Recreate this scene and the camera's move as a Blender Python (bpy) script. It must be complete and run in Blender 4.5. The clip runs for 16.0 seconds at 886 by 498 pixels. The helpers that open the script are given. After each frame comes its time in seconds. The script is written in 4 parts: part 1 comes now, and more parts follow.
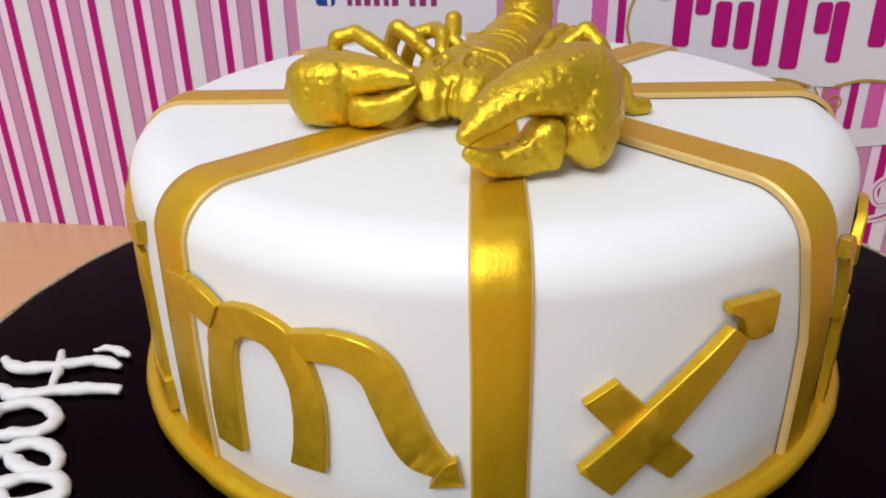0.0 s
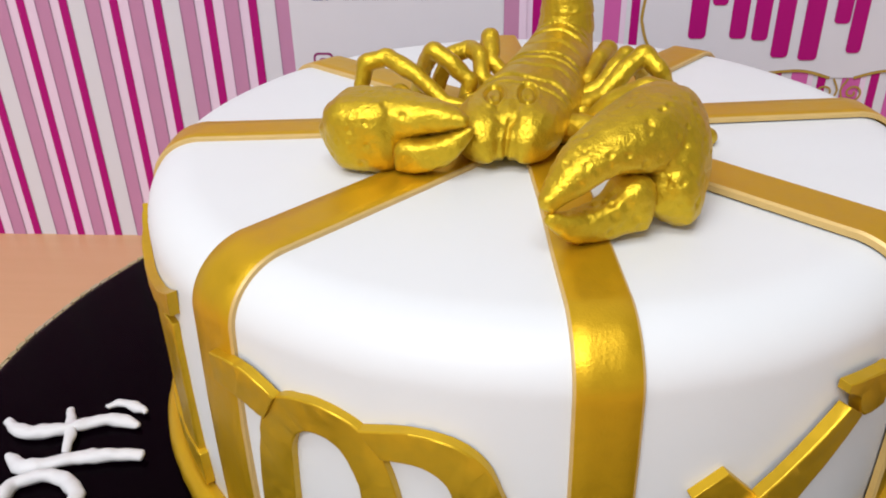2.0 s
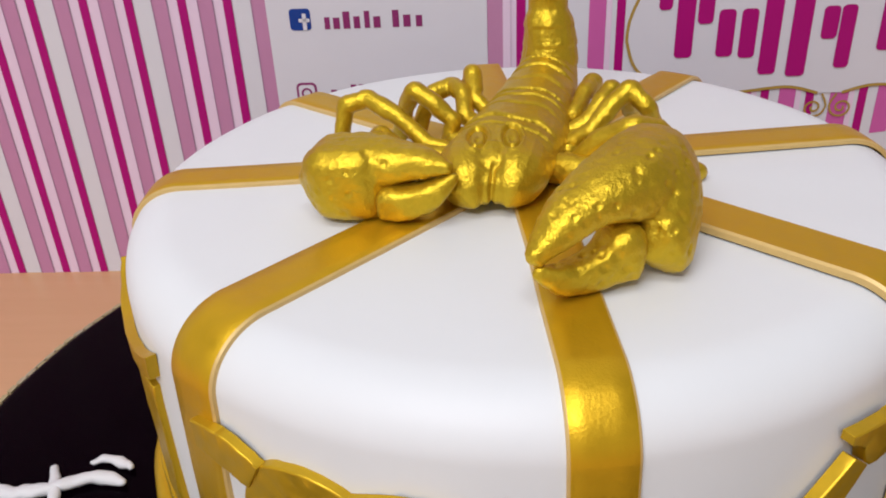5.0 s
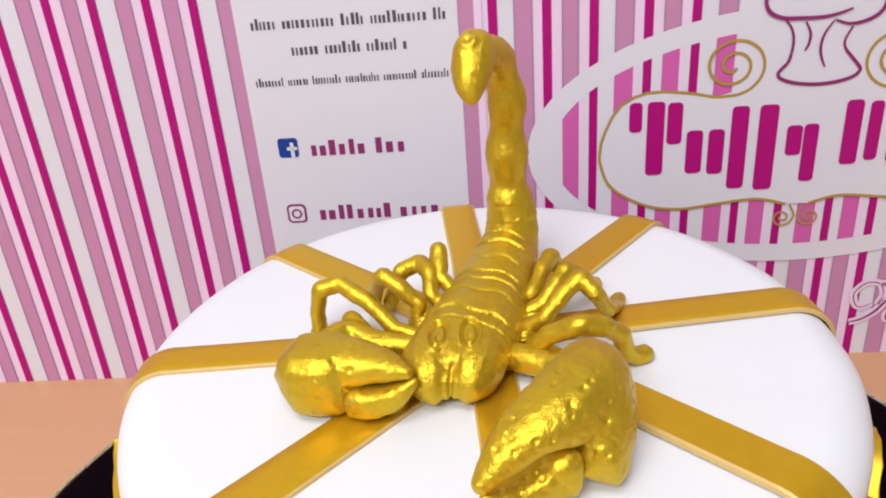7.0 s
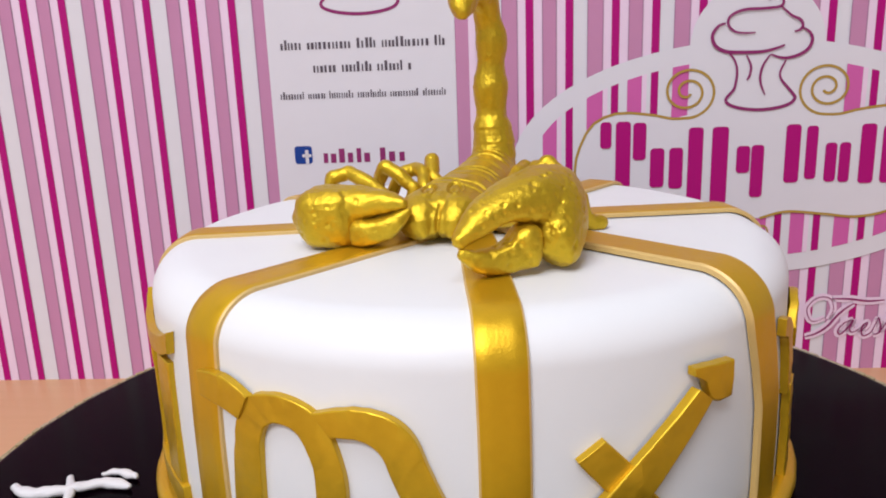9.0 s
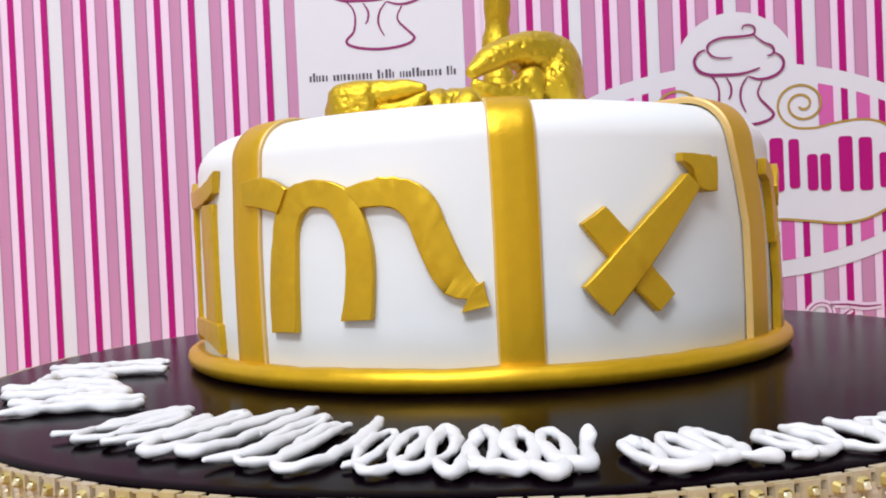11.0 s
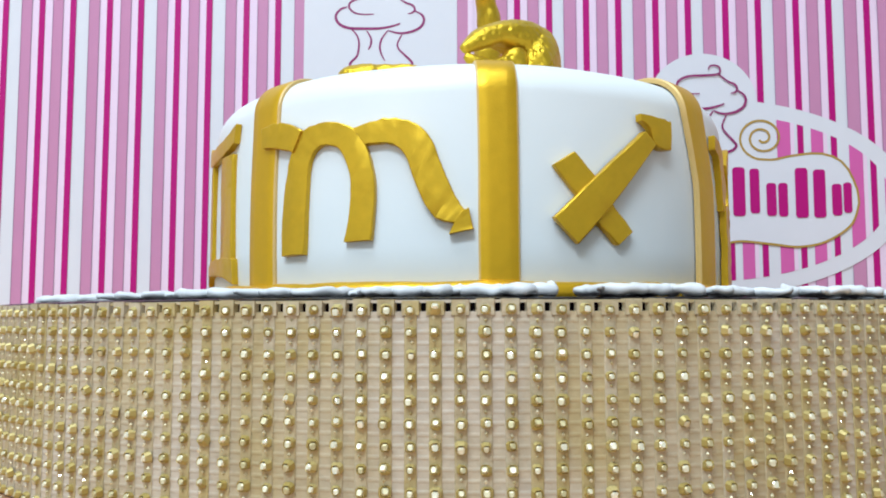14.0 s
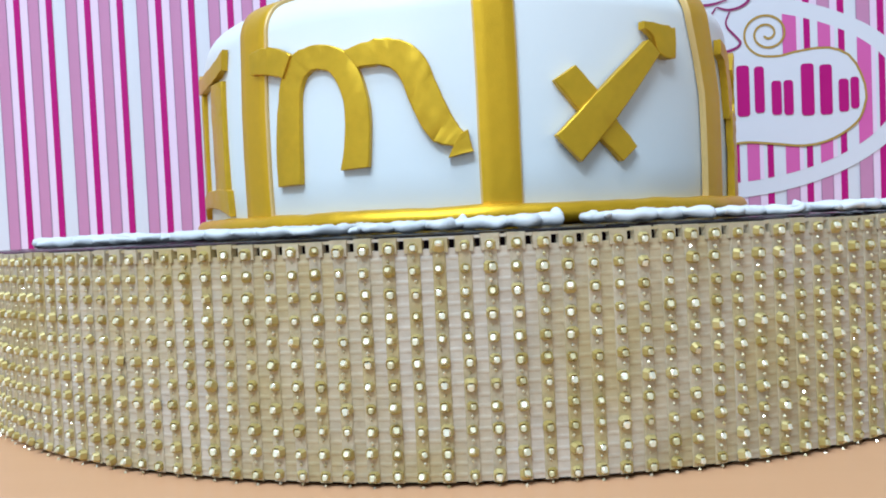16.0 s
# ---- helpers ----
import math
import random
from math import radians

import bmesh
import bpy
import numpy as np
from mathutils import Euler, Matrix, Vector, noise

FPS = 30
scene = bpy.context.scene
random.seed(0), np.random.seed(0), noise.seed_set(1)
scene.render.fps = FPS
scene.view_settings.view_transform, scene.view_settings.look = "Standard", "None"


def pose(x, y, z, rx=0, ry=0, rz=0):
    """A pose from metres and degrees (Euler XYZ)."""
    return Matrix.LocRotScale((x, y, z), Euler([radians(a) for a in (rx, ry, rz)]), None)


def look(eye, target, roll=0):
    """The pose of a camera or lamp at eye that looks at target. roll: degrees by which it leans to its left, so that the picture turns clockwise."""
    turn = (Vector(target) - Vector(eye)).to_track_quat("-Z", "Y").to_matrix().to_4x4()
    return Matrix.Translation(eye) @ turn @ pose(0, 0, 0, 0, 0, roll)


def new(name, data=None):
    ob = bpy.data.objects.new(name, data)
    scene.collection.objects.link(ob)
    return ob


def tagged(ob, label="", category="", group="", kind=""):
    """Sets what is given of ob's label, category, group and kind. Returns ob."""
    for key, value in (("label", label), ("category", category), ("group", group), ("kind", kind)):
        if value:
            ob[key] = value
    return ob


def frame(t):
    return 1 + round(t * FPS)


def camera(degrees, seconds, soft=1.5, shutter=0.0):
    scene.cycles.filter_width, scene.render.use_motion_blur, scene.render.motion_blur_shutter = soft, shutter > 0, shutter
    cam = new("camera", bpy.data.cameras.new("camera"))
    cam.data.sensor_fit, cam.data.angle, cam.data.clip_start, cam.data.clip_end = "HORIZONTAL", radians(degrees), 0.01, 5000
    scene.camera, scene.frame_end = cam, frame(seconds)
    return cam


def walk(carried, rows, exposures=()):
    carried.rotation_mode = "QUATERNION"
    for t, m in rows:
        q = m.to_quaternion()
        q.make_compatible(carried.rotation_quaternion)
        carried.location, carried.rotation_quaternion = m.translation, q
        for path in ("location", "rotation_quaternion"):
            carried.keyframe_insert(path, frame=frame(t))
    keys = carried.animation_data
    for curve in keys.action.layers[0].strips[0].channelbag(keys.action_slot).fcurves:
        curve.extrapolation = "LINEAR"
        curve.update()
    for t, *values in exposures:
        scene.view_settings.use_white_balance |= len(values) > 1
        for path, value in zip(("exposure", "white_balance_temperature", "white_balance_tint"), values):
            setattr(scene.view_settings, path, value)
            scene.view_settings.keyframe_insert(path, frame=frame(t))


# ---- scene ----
cam = camera(56.78, 16.0, soft=1.9)
PATH = [
    (0, (0.0233, -0.2875, 0.2321), (-0.2367, 1.4901, -0.6406), -1.11),
    (0.5, (0.0095, -0.3037, 0.2377), (-0.2043, 1.4965, -0.6071), -2.70),
    (1, (0.0061, -0.3150, 0.2525), (-0.1732, 1.4905, -0.5889), -2.27),
    (1.5, (-0.0017, -0.2996, 0.2537), (-0.1081, 1.4978, -0.6170), -0.61),
    (2, (-0.0089, -0.2580, 0.2480), (-0.1678, 1.4856, -0.7190), -1.39),
    (2.5, (-0.0087, -0.2512, 0.2536), (-0.1679, 1.5000, -0.6989), -1.68),
    (3, (-0.0081, -0.2505, 0.2547), (-0.1649, 1.4986, -0.7023), -2.59),
    (3.2, (-0.0074, -0.2472, 0.2530), (-0.1608, 1.5153, -0.6799), -2.47),
    (5.5, (-0.0073, -0.2468, 0.2566), (-0.1496, 1.5068, -0.6946), -3.32),
    (6, (-0.0052, -0.2415, 0.2741), (-0.1633, 1.5158, -0.6675), -4.18),
    (6.5, (0.0053, -0.2360, 0.2891), (-0.1595, 1.5290, -0.6370), -4.52),
    (7, (0.0101, -0.2399, 0.3084), (-0.1582, 1.5410, -0.5862), -4.70),
    (7.5, (0.0098, -0.2500, 0.2899), (-0.1307, 1.5854, -0.4921), -4.44),
    (8, (0.0120, -0.2809, 0.2747), (-0.1602, 1.5721, -0.4576), -5.79),
    (8.5, (0.0158, -0.3024, 0.2602), (-0.1449, 1.5707, -0.4222), -4.10),
    (9, (0.0131, -0.3300, 0.2250), (-0.1305, 1.6036, -0.2654), -2.22),
    (9.5, (0.0143, -0.3483, 0.1834), (-0.1497, 1.6188, -0.1377), -2.86),
    (10, (0.0071, -0.3554, 0.1658), (-0.1323, 1.6200, -0.1140), -2.96),
    (10.2, (0.0091, -0.3589, 0.1526), (-0.1506, 1.6207, -0.0839), -3.55),
    (12.3, (0.0068, -0.4117, 0.0750), (-0.1359, 1.5737, 0.2694), -0.90),
    (12.5, (0.0049, -0.4146, 0.0744), (-0.1266, 1.5716, 0.2680), -1.22),
    (13, (0.0117, -0.4211, 0.0640), (-0.1301, 1.5619, 0.2827), -1.68),
    (13.5, (0.0082, -0.4183, 0.0560), (-0.1415, 1.5662, 0.2557), -1.24),
    (14, (0.0082, -0.4198, 0.0527), (-0.0982, 1.5701, 0.2228), -0.18),
    (14.5, (0.0087, -0.4165, 0.0519), (-0.0450, 1.5782, 0.1870), -0.03),
    (15, (0.0102, -0.4143, 0.0577), (-0.1164, 1.5817, 0.0533), -1.77),
    (15.5, (0.0074, -0.4121, 0.0592), (-0.1186, 1.5834, 0.0132), -2.34),
    (16, (0.0078, -0.4138, 0.0597), (-0.1073, 1.5821, 0.0019), -2.72),
]
EXPOSURES = [(0, -0.52, 6000, 11), (1.8, -0.46, 6000, 11), (2.5, -0.66, 6000, 13), (5.5, -0.70, 6050, 14), (6.2, -0.58, 6100, 14), (7, -0.31, 6000, 15), (9, -0.48, 5950, 16), (10, -0.23, 5850, 13), (12.5, -0.20, 5550, 5), (13.5, -0.18, 5300, -2), (14.5, -0.18, 5050, 0), (15, -0.11, 4900, -1), (16, -0.17, 4800, -1)]
walk(cam, [(t, look(eye, target, roll)) for t, eye, target, roll in PATH], EXPOSURES)

# ---- light ----
world = bpy.data.worlds.new("room_light")
scene.world = world
world.use_nodes = True
world.node_tree.nodes["Background"].inputs[0].default_value = (0.9, 0.93, 1.0, 1)
world.node_tree.nodes["Background"].inputs[1].default_value = 0.3


def area_lamp(name, place, target, size_x, size_y, watts, colour):
    data = bpy.data.lights.new(name, "AREA")
    data.shape, data.size, data.size_y, data.energy, data.color = "RECTANGLE", size_x, size_y, watts, colour
    ob = new(name, data)
    ob.matrix_world = look(place, target)
    return ob


area_lamp("ceiling_lamp", (-0.3, -0.7, 1.88), (-0.3, -0.7, 0), 1.2, 0.6, 23, (1.0, 0.97, 0.95))
area_lamp("ceiling_lamp", (-0.6, -1.8, 1.88), (-0.6, -1.8, 0), 1.2, 0.6, 68, (1.0, 0.97, 0.95))


# ---- materials ----
def material(name, colour, rough=0.5, metal=0.0, vary=0.06, grain=60.0, bump=0.0, bump_scale=300.0, stain=4.0, rough_vary=0.0, spec=0.5, patch=None, patch_scale=30.0):
    """A painted, cast or printed surface: two scales of colour variation and a fine relief."""
    m = bpy.data.materials.new(name)
    m.use_nodes = True
    nt = m.node_tree
    bs = nt.nodes["Principled BSDF"]
    bs.inputs["Roughness"].default_value = rough
    bs.inputs["Metallic"].default_value = metal
    bs.inputs["Specular IOR Level"].default_value = spec
    tc = nt.nodes.new("ShaderNodeTexCoord")
    n1 = nt.nodes.new("ShaderNodeTexNoise")
    n1.inputs["Scale"].default_value, n1.inputs["Detail"].default_value = grain, 4
    n2 = nt.nodes.new("ShaderNodeTexNoise")
    n2.inputs["Scale"].default_value, n2.inputs["Detail"].default_value = stain, 3
    for n in (n1, n2):
        nt.links.new(tc.outputs["Object"], n.inputs["Vector"])
    add = nt.nodes.new("ShaderNodeMath")
    add.operation = "ADD"
    nt.links.new(n1.outputs["Fac"], add.inputs[0])
    nt.links.new(n2.outputs["Fac"], add.inputs[1])
    rng = nt.nodes.new("ShaderNodeMapRange")
    rng.inputs["From Min"].default_value, rng.inputs["From Max"].default_value = 0.6, 1.4
    rng.inputs["To Min"].default_value, rng.inputs["To Max"].default_value = 1 - vary, 1 + vary
    nt.links.new(add.outputs[0], rng.inputs["Value"])
    mul = nt.nodes.new("ShaderNodeVectorMath")
    mul.operation = "SCALE"
    mul.inputs[0].default_value = colour
    nt.links.new(rng.outputs["Result"], mul.inputs["Scale"])
    nt.links.new(mul.outputs["Vector"], bs.inputs["Base Color"])
    if patch:
        n4 = nt.nodes.new("ShaderNodeTexNoise")
        n4.inputs["Scale"].default_value, n4.inputs["Detail"].default_value = patch_scale, 2
        nt.links.new(tc.outputs["Object"], n4.inputs["Vector"])
        lift = nt.nodes.new("ShaderNodeMapRange")
        lift.inputs["From Min"].default_value, lift.inputs["From Max"].default_value = 0.38, 0.62
        nt.links.new(n4.outputs["Fac"], lift.inputs["Value"])
        mix = nt.nodes.new("ShaderNodeMixRGB")
        mix.inputs["Color1"].default_value = (*colour, 1)
        mix.inputs["Color2"].default_value = (*patch, 1)
        nt.links.new(lift.outputs["Result"], mix.inputs["Fac"])
        nt.links.new(mix.outputs["Color"], mul.inputs[0])
    if rough_vary:
        rr = nt.nodes.new("ShaderNodeMapRange")
        rr.inputs["From Min"].default_value, rr.inputs["From Max"].default_value = 0.35, 0.65
        rr.inputs["To Min"].default_value, rr.inputs["To Max"].default_value = rough - rough_vary, rough + rough_vary
        nt.links.new(n1.outputs["Fac"], rr.inputs["Value"])
        nt.links.new(rr.outputs["Result"], bs.inputs["Roughness"])
    if bump:
        n3 = nt.nodes.new("ShaderNodeTexNoise")
        n3.inputs["Scale"].default_value, n3.inputs["Detail"].default_value = bump_scale, 3
        nt.links.new(tc.outputs["Object"], n3.inputs["Vector"])
        b = nt.nodes.new("ShaderNodeBump")
        b.inputs["Strength"].default_value, b.inputs["Distance"].default_value = bump, 0.001
        nt.links.new(n3.outputs["Fac"], b.inputs["Height"])
        nt.links.new(b.outputs["Normal"], bs.inputs["Normal"])
    return m


def wood_material():
    m = material("table_laminate", (0.62, 0.36, 0.2), rough=0.38, vary=0.05)
    nt = m.node_tree
    bs = nt.nodes["Principled BSDF"]
    tc = nt.nodes.new("ShaderNodeTexCoord")
    mp = nt.nodes.new("ShaderNodeMapping")
    mp.inputs["Scale"].default_value = (3, 60, 20)
    n = nt.nodes.new("ShaderNodeTexNoise")
    n.inputs["Scale"].default_value, n.inputs["Detail"].default_value, n.inputs["Distortion"].default_value = 2.5, 6, 0.6
    ramp = nt.nodes.new("ShaderNodeValToRGB")
    ramp.color_ramp.elements[0].position, ramp.color_ramp.elements[1].position = 0.35, 0.7
    ramp.color_ramp.elements[0].color = (0.615, 0.345, 0.172, 1)
    ramp.color_ramp.elements[1].color = (0.635, 0.36, 0.183, 1)
    nt.links.new(tc.outputs["Object"], mp.inputs["Vector"])
    nt.links.new(mp.outputs["Vector"], n.inputs["Vector"])
    nt.links.new(n.outputs["Fac"], ramp.inputs["Fac"])
    nt.links.new(ramp.outputs["Color"], bs.inputs["Base Color"])
    return m


def stud_material(name, dark, light, rough, metal, flash=1.0):
    """Gilt cups and tiny crystals: each piece takes a tone of its own, and those past flash are clean and sharp."""
    m = bpy.data.materials.new(name)
    m.use_nodes = True
    nt = m.node_tree
    bs = nt.nodes["Principled BSDF"]
    bs.inputs["Metallic"].default_value = metal
    bs.inputs["Roughness"].default_value = rough
    info = nt.nodes.new("ShaderNodeObjectInfo")
    geo = nt.nodes.new("ShaderNodeNewGeometry")
    add = nt.nodes.new("ShaderNodeMath")
    add.operation = "ADD"
    fr = nt.nodes.new("ShaderNodeMath")
    fr.operation = "FRACT"
    nt.links.new(info.outputs["Random"], add.inputs[0])
    nt.links.new(geo.outputs["Random Per Island"], add.inputs[1])
    nt.links.new(add.outputs[0], fr.inputs[0])
    ramp = nt.nodes.new("ShaderNodeValToRGB")
    ramp.color_ramp.elements[0].color = (*dark, 1)
    ramp.color_ramp.elements[1].color = (*light, 1)
    nt.links.new(fr.outputs[0], ramp.inputs["Fac"])
    nt.links.new(ramp.outputs["Color"], bs.inputs["Base Color"])
    if flash < 1:
        step = nt.nodes.new("ShaderNodeValToRGB")
        step.color_ramp.interpolation = "CONSTANT"
        step.color_ramp.elements[0].color = (rough, rough, rough, 1)
        step.color_ramp.elements[1].position = flash
        step.color_ramp.elements[1].color = (0.06, 0.06, 0.06, 1)
        nt.links.new(fr.outputs[0], step.inputs["Fac"])
        nt.links.new(step.outputs["Color"], bs.inputs["Roughness"])
    return m


FONDANT = material("white_fondant", (0.774, 0.80, 0.797), rough=0.45, vary=0.012, grain=40, bump=0.04, bump_scale=160, spec=0.4)
GOLD_RIBBON = material("gold_ribbon_paint", (0.68, 0.415, 0.006), rough=0.39, metal=0.66, vary=0.06, grain=260, bump=0.10, bump_scale=1300, stain=18, rough_vary=0.04)
RIBBON_EDGE = material("thin_gold_wash", (0.66, 0.46, 0.16), rough=0.42, metal=0.2, vary=0.06, grain=260, bump=0.05)
GOLD_SYMBOL = material("gold_symbol_paint", (0.63, 0.400, 0.010), rough=0.38, metal=0.64, vary=0.09, grain=300, bump=0.10, bump_scale=380, stain=30, rough_vary=0.06)
GOLD_FIGURE = material("gold_lustre_paint", (0.62, 0.425, 0.016), rough=0.37, metal=0.78, vary=0.12, grain=600, bump=0.27, bump_scale=1500, stain=45, rough_vary=0.05)
BOARD_BLACK = material("black_board_cover", (0.0016, 0.0002, 0.0013), rough=0.20, vary=0.2, grain=30, bump=0.02, bump_scale=120, spec=0.025)
BAND_BACKING = material("pale_mesh", (0.50, 0.435, 0.34), rough=0.42, vary=0.16, grain=260, stain=38, bump=0.4, bump_scale=240, patch=(0.41, 0.33, 0.165), patch_scale=26)
BAND_CLOTH = material("gilt_cloth", (0.47, 0.405, 0.28), rough=0.45, metal=0.08, vary=0.18, grain=330, stain=60, bump=0.5, bump_scale=420, patch=(0.43, 0.345, 0.15), patch_scale=34)
STUD = stud_material("gilt_cup", (0.43, 0.33, 0.085), (0.58, 0.48, 0.19), 0.48, 0.28)
CRYSTAL = stud_material("cut_crystal", (0.48, 0.41, 0.20), (0.92, 0.87, 0.66), 0.44, 0.40, 0.80)
# dark gilt that paints the shade inside the top of each cup
STUD_SHADE = material("shaded_cup_facet", (0.13, 0.10, 0.035), rough=0.5, metal=0.3)
ICING = material("royal_icing", (0.70, 0.70, 0.70), rough=0.5, vary=0.02, bump=0.15, bump_scale=500)
LAMINATE = wood_material()
PRINT_WHITE = material("print_white", (0.71, 0.70, 0.74), rough=0.42, vary=0.015, spec=0.22)
PRINT_PALE = material("print_pale_pink", (0.80, 0.63, 0.77), rough=0.42, vary=0.02, spec=0.22)
PRINT_MAUVE = material("print_mauve", (0.53, 0.245, 0.405), rough=0.42, vary=0.03, spec=0.22)
PRINT_EDGE = material("print_mauve_edge", (0.40, 0.22, 0.34), rough=0.42, vary=0.03, spec=0.22)
PRINT_PINK = material("print_pink", (0.60, 0.12, 0.38), rough=0.42, vary=0.03, spec=0.22)
PRINT_MAGENTA = material("print_magenta", (0.41, 0.003, 0.175), rough=0.42, vary=0.03, spec=0.22)
PRINT_PLUM = material("print_plum", (0.26, 0.03, 0.14), rough=0.42, vary=0.03, spec=0.22)
PRINT_GREY = material("print_grey", (0.10, 0.08, 0.10), rough=0.42, vary=0.03, spec=0.22)
PRINT_GOLD = material("print_gold", (0.42, 0.27, 0.05), rough=0.42, vary=0.03, spec=0.22)
PRINT_BLUE = material("print_blue", (0.012, 0.05, 0.27), rough=0.42, vary=0.03, spec=0.22)
PLASTER = material("wall_plaster", (0.64, 0.62, 0.60), rough=0.85, vary=0.03, bump=0.1, bump_scale=80)
FLOOR_TILE = material("floor_vinyl", (0.42, 0.40, 0.38), rough=0.5, vary=0.06)


# ---- mesh helpers ----
def mesh_object(name, bm, mat, smooth=False):
    me = bpy.data.meshes.new(name)
    bmesh.ops.recalc_face_normals(bm, faces=bm.faces)
    bm.to_mesh(me)
    bm.free()
    me.materials.append(mat)
    if smooth:
        me.polygons.foreach_set("use_smooth", [True] * len(me.polygons))
        if smooth != True:
            me.set_sharp_from_angle(angle=radians(smooth))
    return new(name, me)


def part(name, bm, mat, parent, label="", smooth=False):
    ob = mesh_object(name, bm, mat, smooth)
    ob.parent = parent
    if label:
        tagged(ob, label)
    return ob


def box_bm(x0, x1, y0, y1, z0, z1, bevel=0.0):
    bm = bmesh.new()
    bmesh.ops.create_cube(bm, size=1)
    for v in bm.verts:
        v.co = Vector(((x0 + x1) / 2 + v.co.x * (x1 - x0), (y0 + y1) / 2 + v.co.y * (y1 - y0), (z0 + z1) / 2 + v.co.z * (z1 - z0)))
    if bevel:
        bmesh.ops.bevel(bm, geom=bm.edges[:], offset=bevel, segments=2, affect="EDGES")
    return bm


def lathe_bm(profile, steps=160, wobble=0.0):
    """Turns a profile of (radius, height) about the z axis."""
    bm = bmesh.new()
    rings = []
    for r, z in profile:
        if r < 1e-6:
            rings.append([bm.verts.new((0, 0, z))])
            continue
        ring = []
        for i in range(steps):
            a = 2 * math.pi * i / steps
            d = wobble * noise.noise(Vector((4 * math.cos(a), 4 * math.sin(a), 30 * z)))
            ring.append(bm.verts.new(((r + d) * math.sin(a), -(r + d) * math.cos(a), z + 0.5 * d)))
        rings.append(ring)
    for p, q in zip(rings, rings[1:]):
        for i in range(steps):
            j = (i + 1) % steps
            if len(p) == 1:
                bm.faces.new((p[0], q[i], q[j]))
            elif len(q) == 1:
                bm.faces.new((p[i], q[0], p[j]))
            else:
                bm.faces.new((p[i], q[i], q[j], p[j]))
    return bm


def smooth_path(points, n, closed=False):
    """n points along a Catmull-Rom curve through the given ones (tuples of any length)."""
    pts = [np.array(p, float) for p in points]
    k = len(pts)
    segs = k if closed else k - 1
    out = []
    for i in range(n):
        u = i / n * segs if closed else i / (n - 1) * segs
        s = min(int(u), segs - 1)
        f = u - s
        if closed:
            p0, p1, p2, p3 = (pts[(s + d) % k] for d in (-1, 0, 1, 2))
        else:
            p0, p1, p2, p3 = pts[max(s - 1, 0)], pts[s], pts[s + 1], pts[min(s + 2, k - 1)]
        out.append(0.5 * (2 * p1 + (p2 - p0) * f + (2 * p0 - 5 * p1 + 4 * p2 - p3) * f ** 2 + (3 * p1 - p0 - 3 * p2 + p3) * f ** 3))
    return out


def tube_into(bm, points, n=24, sides=12, up=(0, 0, 1), cap=True):
    """Adds a round tube through points (x, y, z, width radius, height radius)."""
    path = smooth_path(points, n)
    rings = []
    side0 = None
    for i, p in enumerate(path):
        a, b = path[max(i - 1, 0)], path[min(i + 1, n - 1)]
        d = Vector((b - a)[:3]).normalized()
        side = d.cross(Vector(up))
        if side.length < 0.25:
            side = side0 if side0 else d.cross(Vector((1, 0, 0)))
        side = (side - d * side.dot(d)).normalized()
        if side0 and side.dot(side0) < 0:
            side = -side
        side0 = side
        top = side.cross(d).normalized()
        ring = []
        for j in range(sides):
            t = 2 * math.pi * j / sides
            ring.append(bm.verts.new(Vector(p[:3]) + side * (math.cos(t) * max(p[3], 1e-4)) + top * (math.sin(t) * max(p[4], 1e-4))))
        rings.append((ring, Vector(p[:3]), d, p))
    for (p, *_), (q, *_) in zip(rings, rings[1:]):
        for j in range(sides):
            m = (j + 1) % sides
            bm.faces.new((p[j], p[m], q[m], q[j]))
    if cap:
        for (ring, c, d, p), sign in ((rings[0], -1), (rings[-1], 1)):
            tip = bm.verts.new(c + d * sign * 0.7 * min(p[3], p[4]))
            for j in range(sides):
                bm.faces.new((ring[j], ring[(j + 1) % sides], tip))
    return bm


# ---- the room ----
X0, X1, Y0, Y1, FLOOR, TOP = -2.0, 2.0, -3.0, 0.30, -0.75, 1.95


def slab(name, x0, x1, y0, y1, z0, z1, mat, label, category):
    return tagged(mesh_object(name, box_bm(x0, x1, y0, y1, z0, z1), mat), label, category, kind="structure")


slab("floor", X0 - 0.1, X1 + 0.1, Y0 - 0.1, Y1 + 0.1, FLOOR - 0.1, FLOOR, FLOOR_TILE, "plain grey vinyl floor under the table", "floor")
slab("ceiling", X0 - 0.1, X1 + 0.1, Y0 - 0.1, Y1 + 0.1, TOP, TOP + 0.1, PLASTER, "plain grey-beige painted ceiling above the table", "ceiling")
slab("wall_north", X0, X1, Y1, Y1 + 0.1, FLOOR, TOP, PLASTER, "plain grey-beige plaster wall behind the printed panel", "wall")
slab("wall_south", X0, X1, Y0 - 0.1, Y0, FLOOR, TOP, PLASTER, "plain grey-beige plaster wall far from the table", "wall")
slab("wall_west", X0 - 0.1, X0, Y0 - 0.1, Y1 + 0.1, FLOOR, TOP, PLASTER, "plain grey-beige plaster side wall of the room", "wall")
slab("wall_east", X1, X1 + 0.1, Y0 - 0.1, Y1 + 0.1, FLOOR, TOP, PLASTER, "plain grey-beige plaster side wall of the room", "wall")

# ---- the table ----
TABLE_Z = -0.0004
table = tagged(new("table"), "light orange-brown wood-grain laminate table under the cake", "table")
table.location = (0, -0.2, FLOOR)
part("tabletop", box_bm(-0.8, 0.8, -0.42, 0.48, 0.715, 0.75 + TABLE_Z, 0.002), LAMINATE, table)
for lx in (-0.74, 0.74):
    for ly in (-0.36, 0.42):
        part("leg", box_bm(lx - 0.025, lx + 0.025, ly - 0.025, ly + 0.025, 0, 0.713, 0.002), LAMINATE, table)

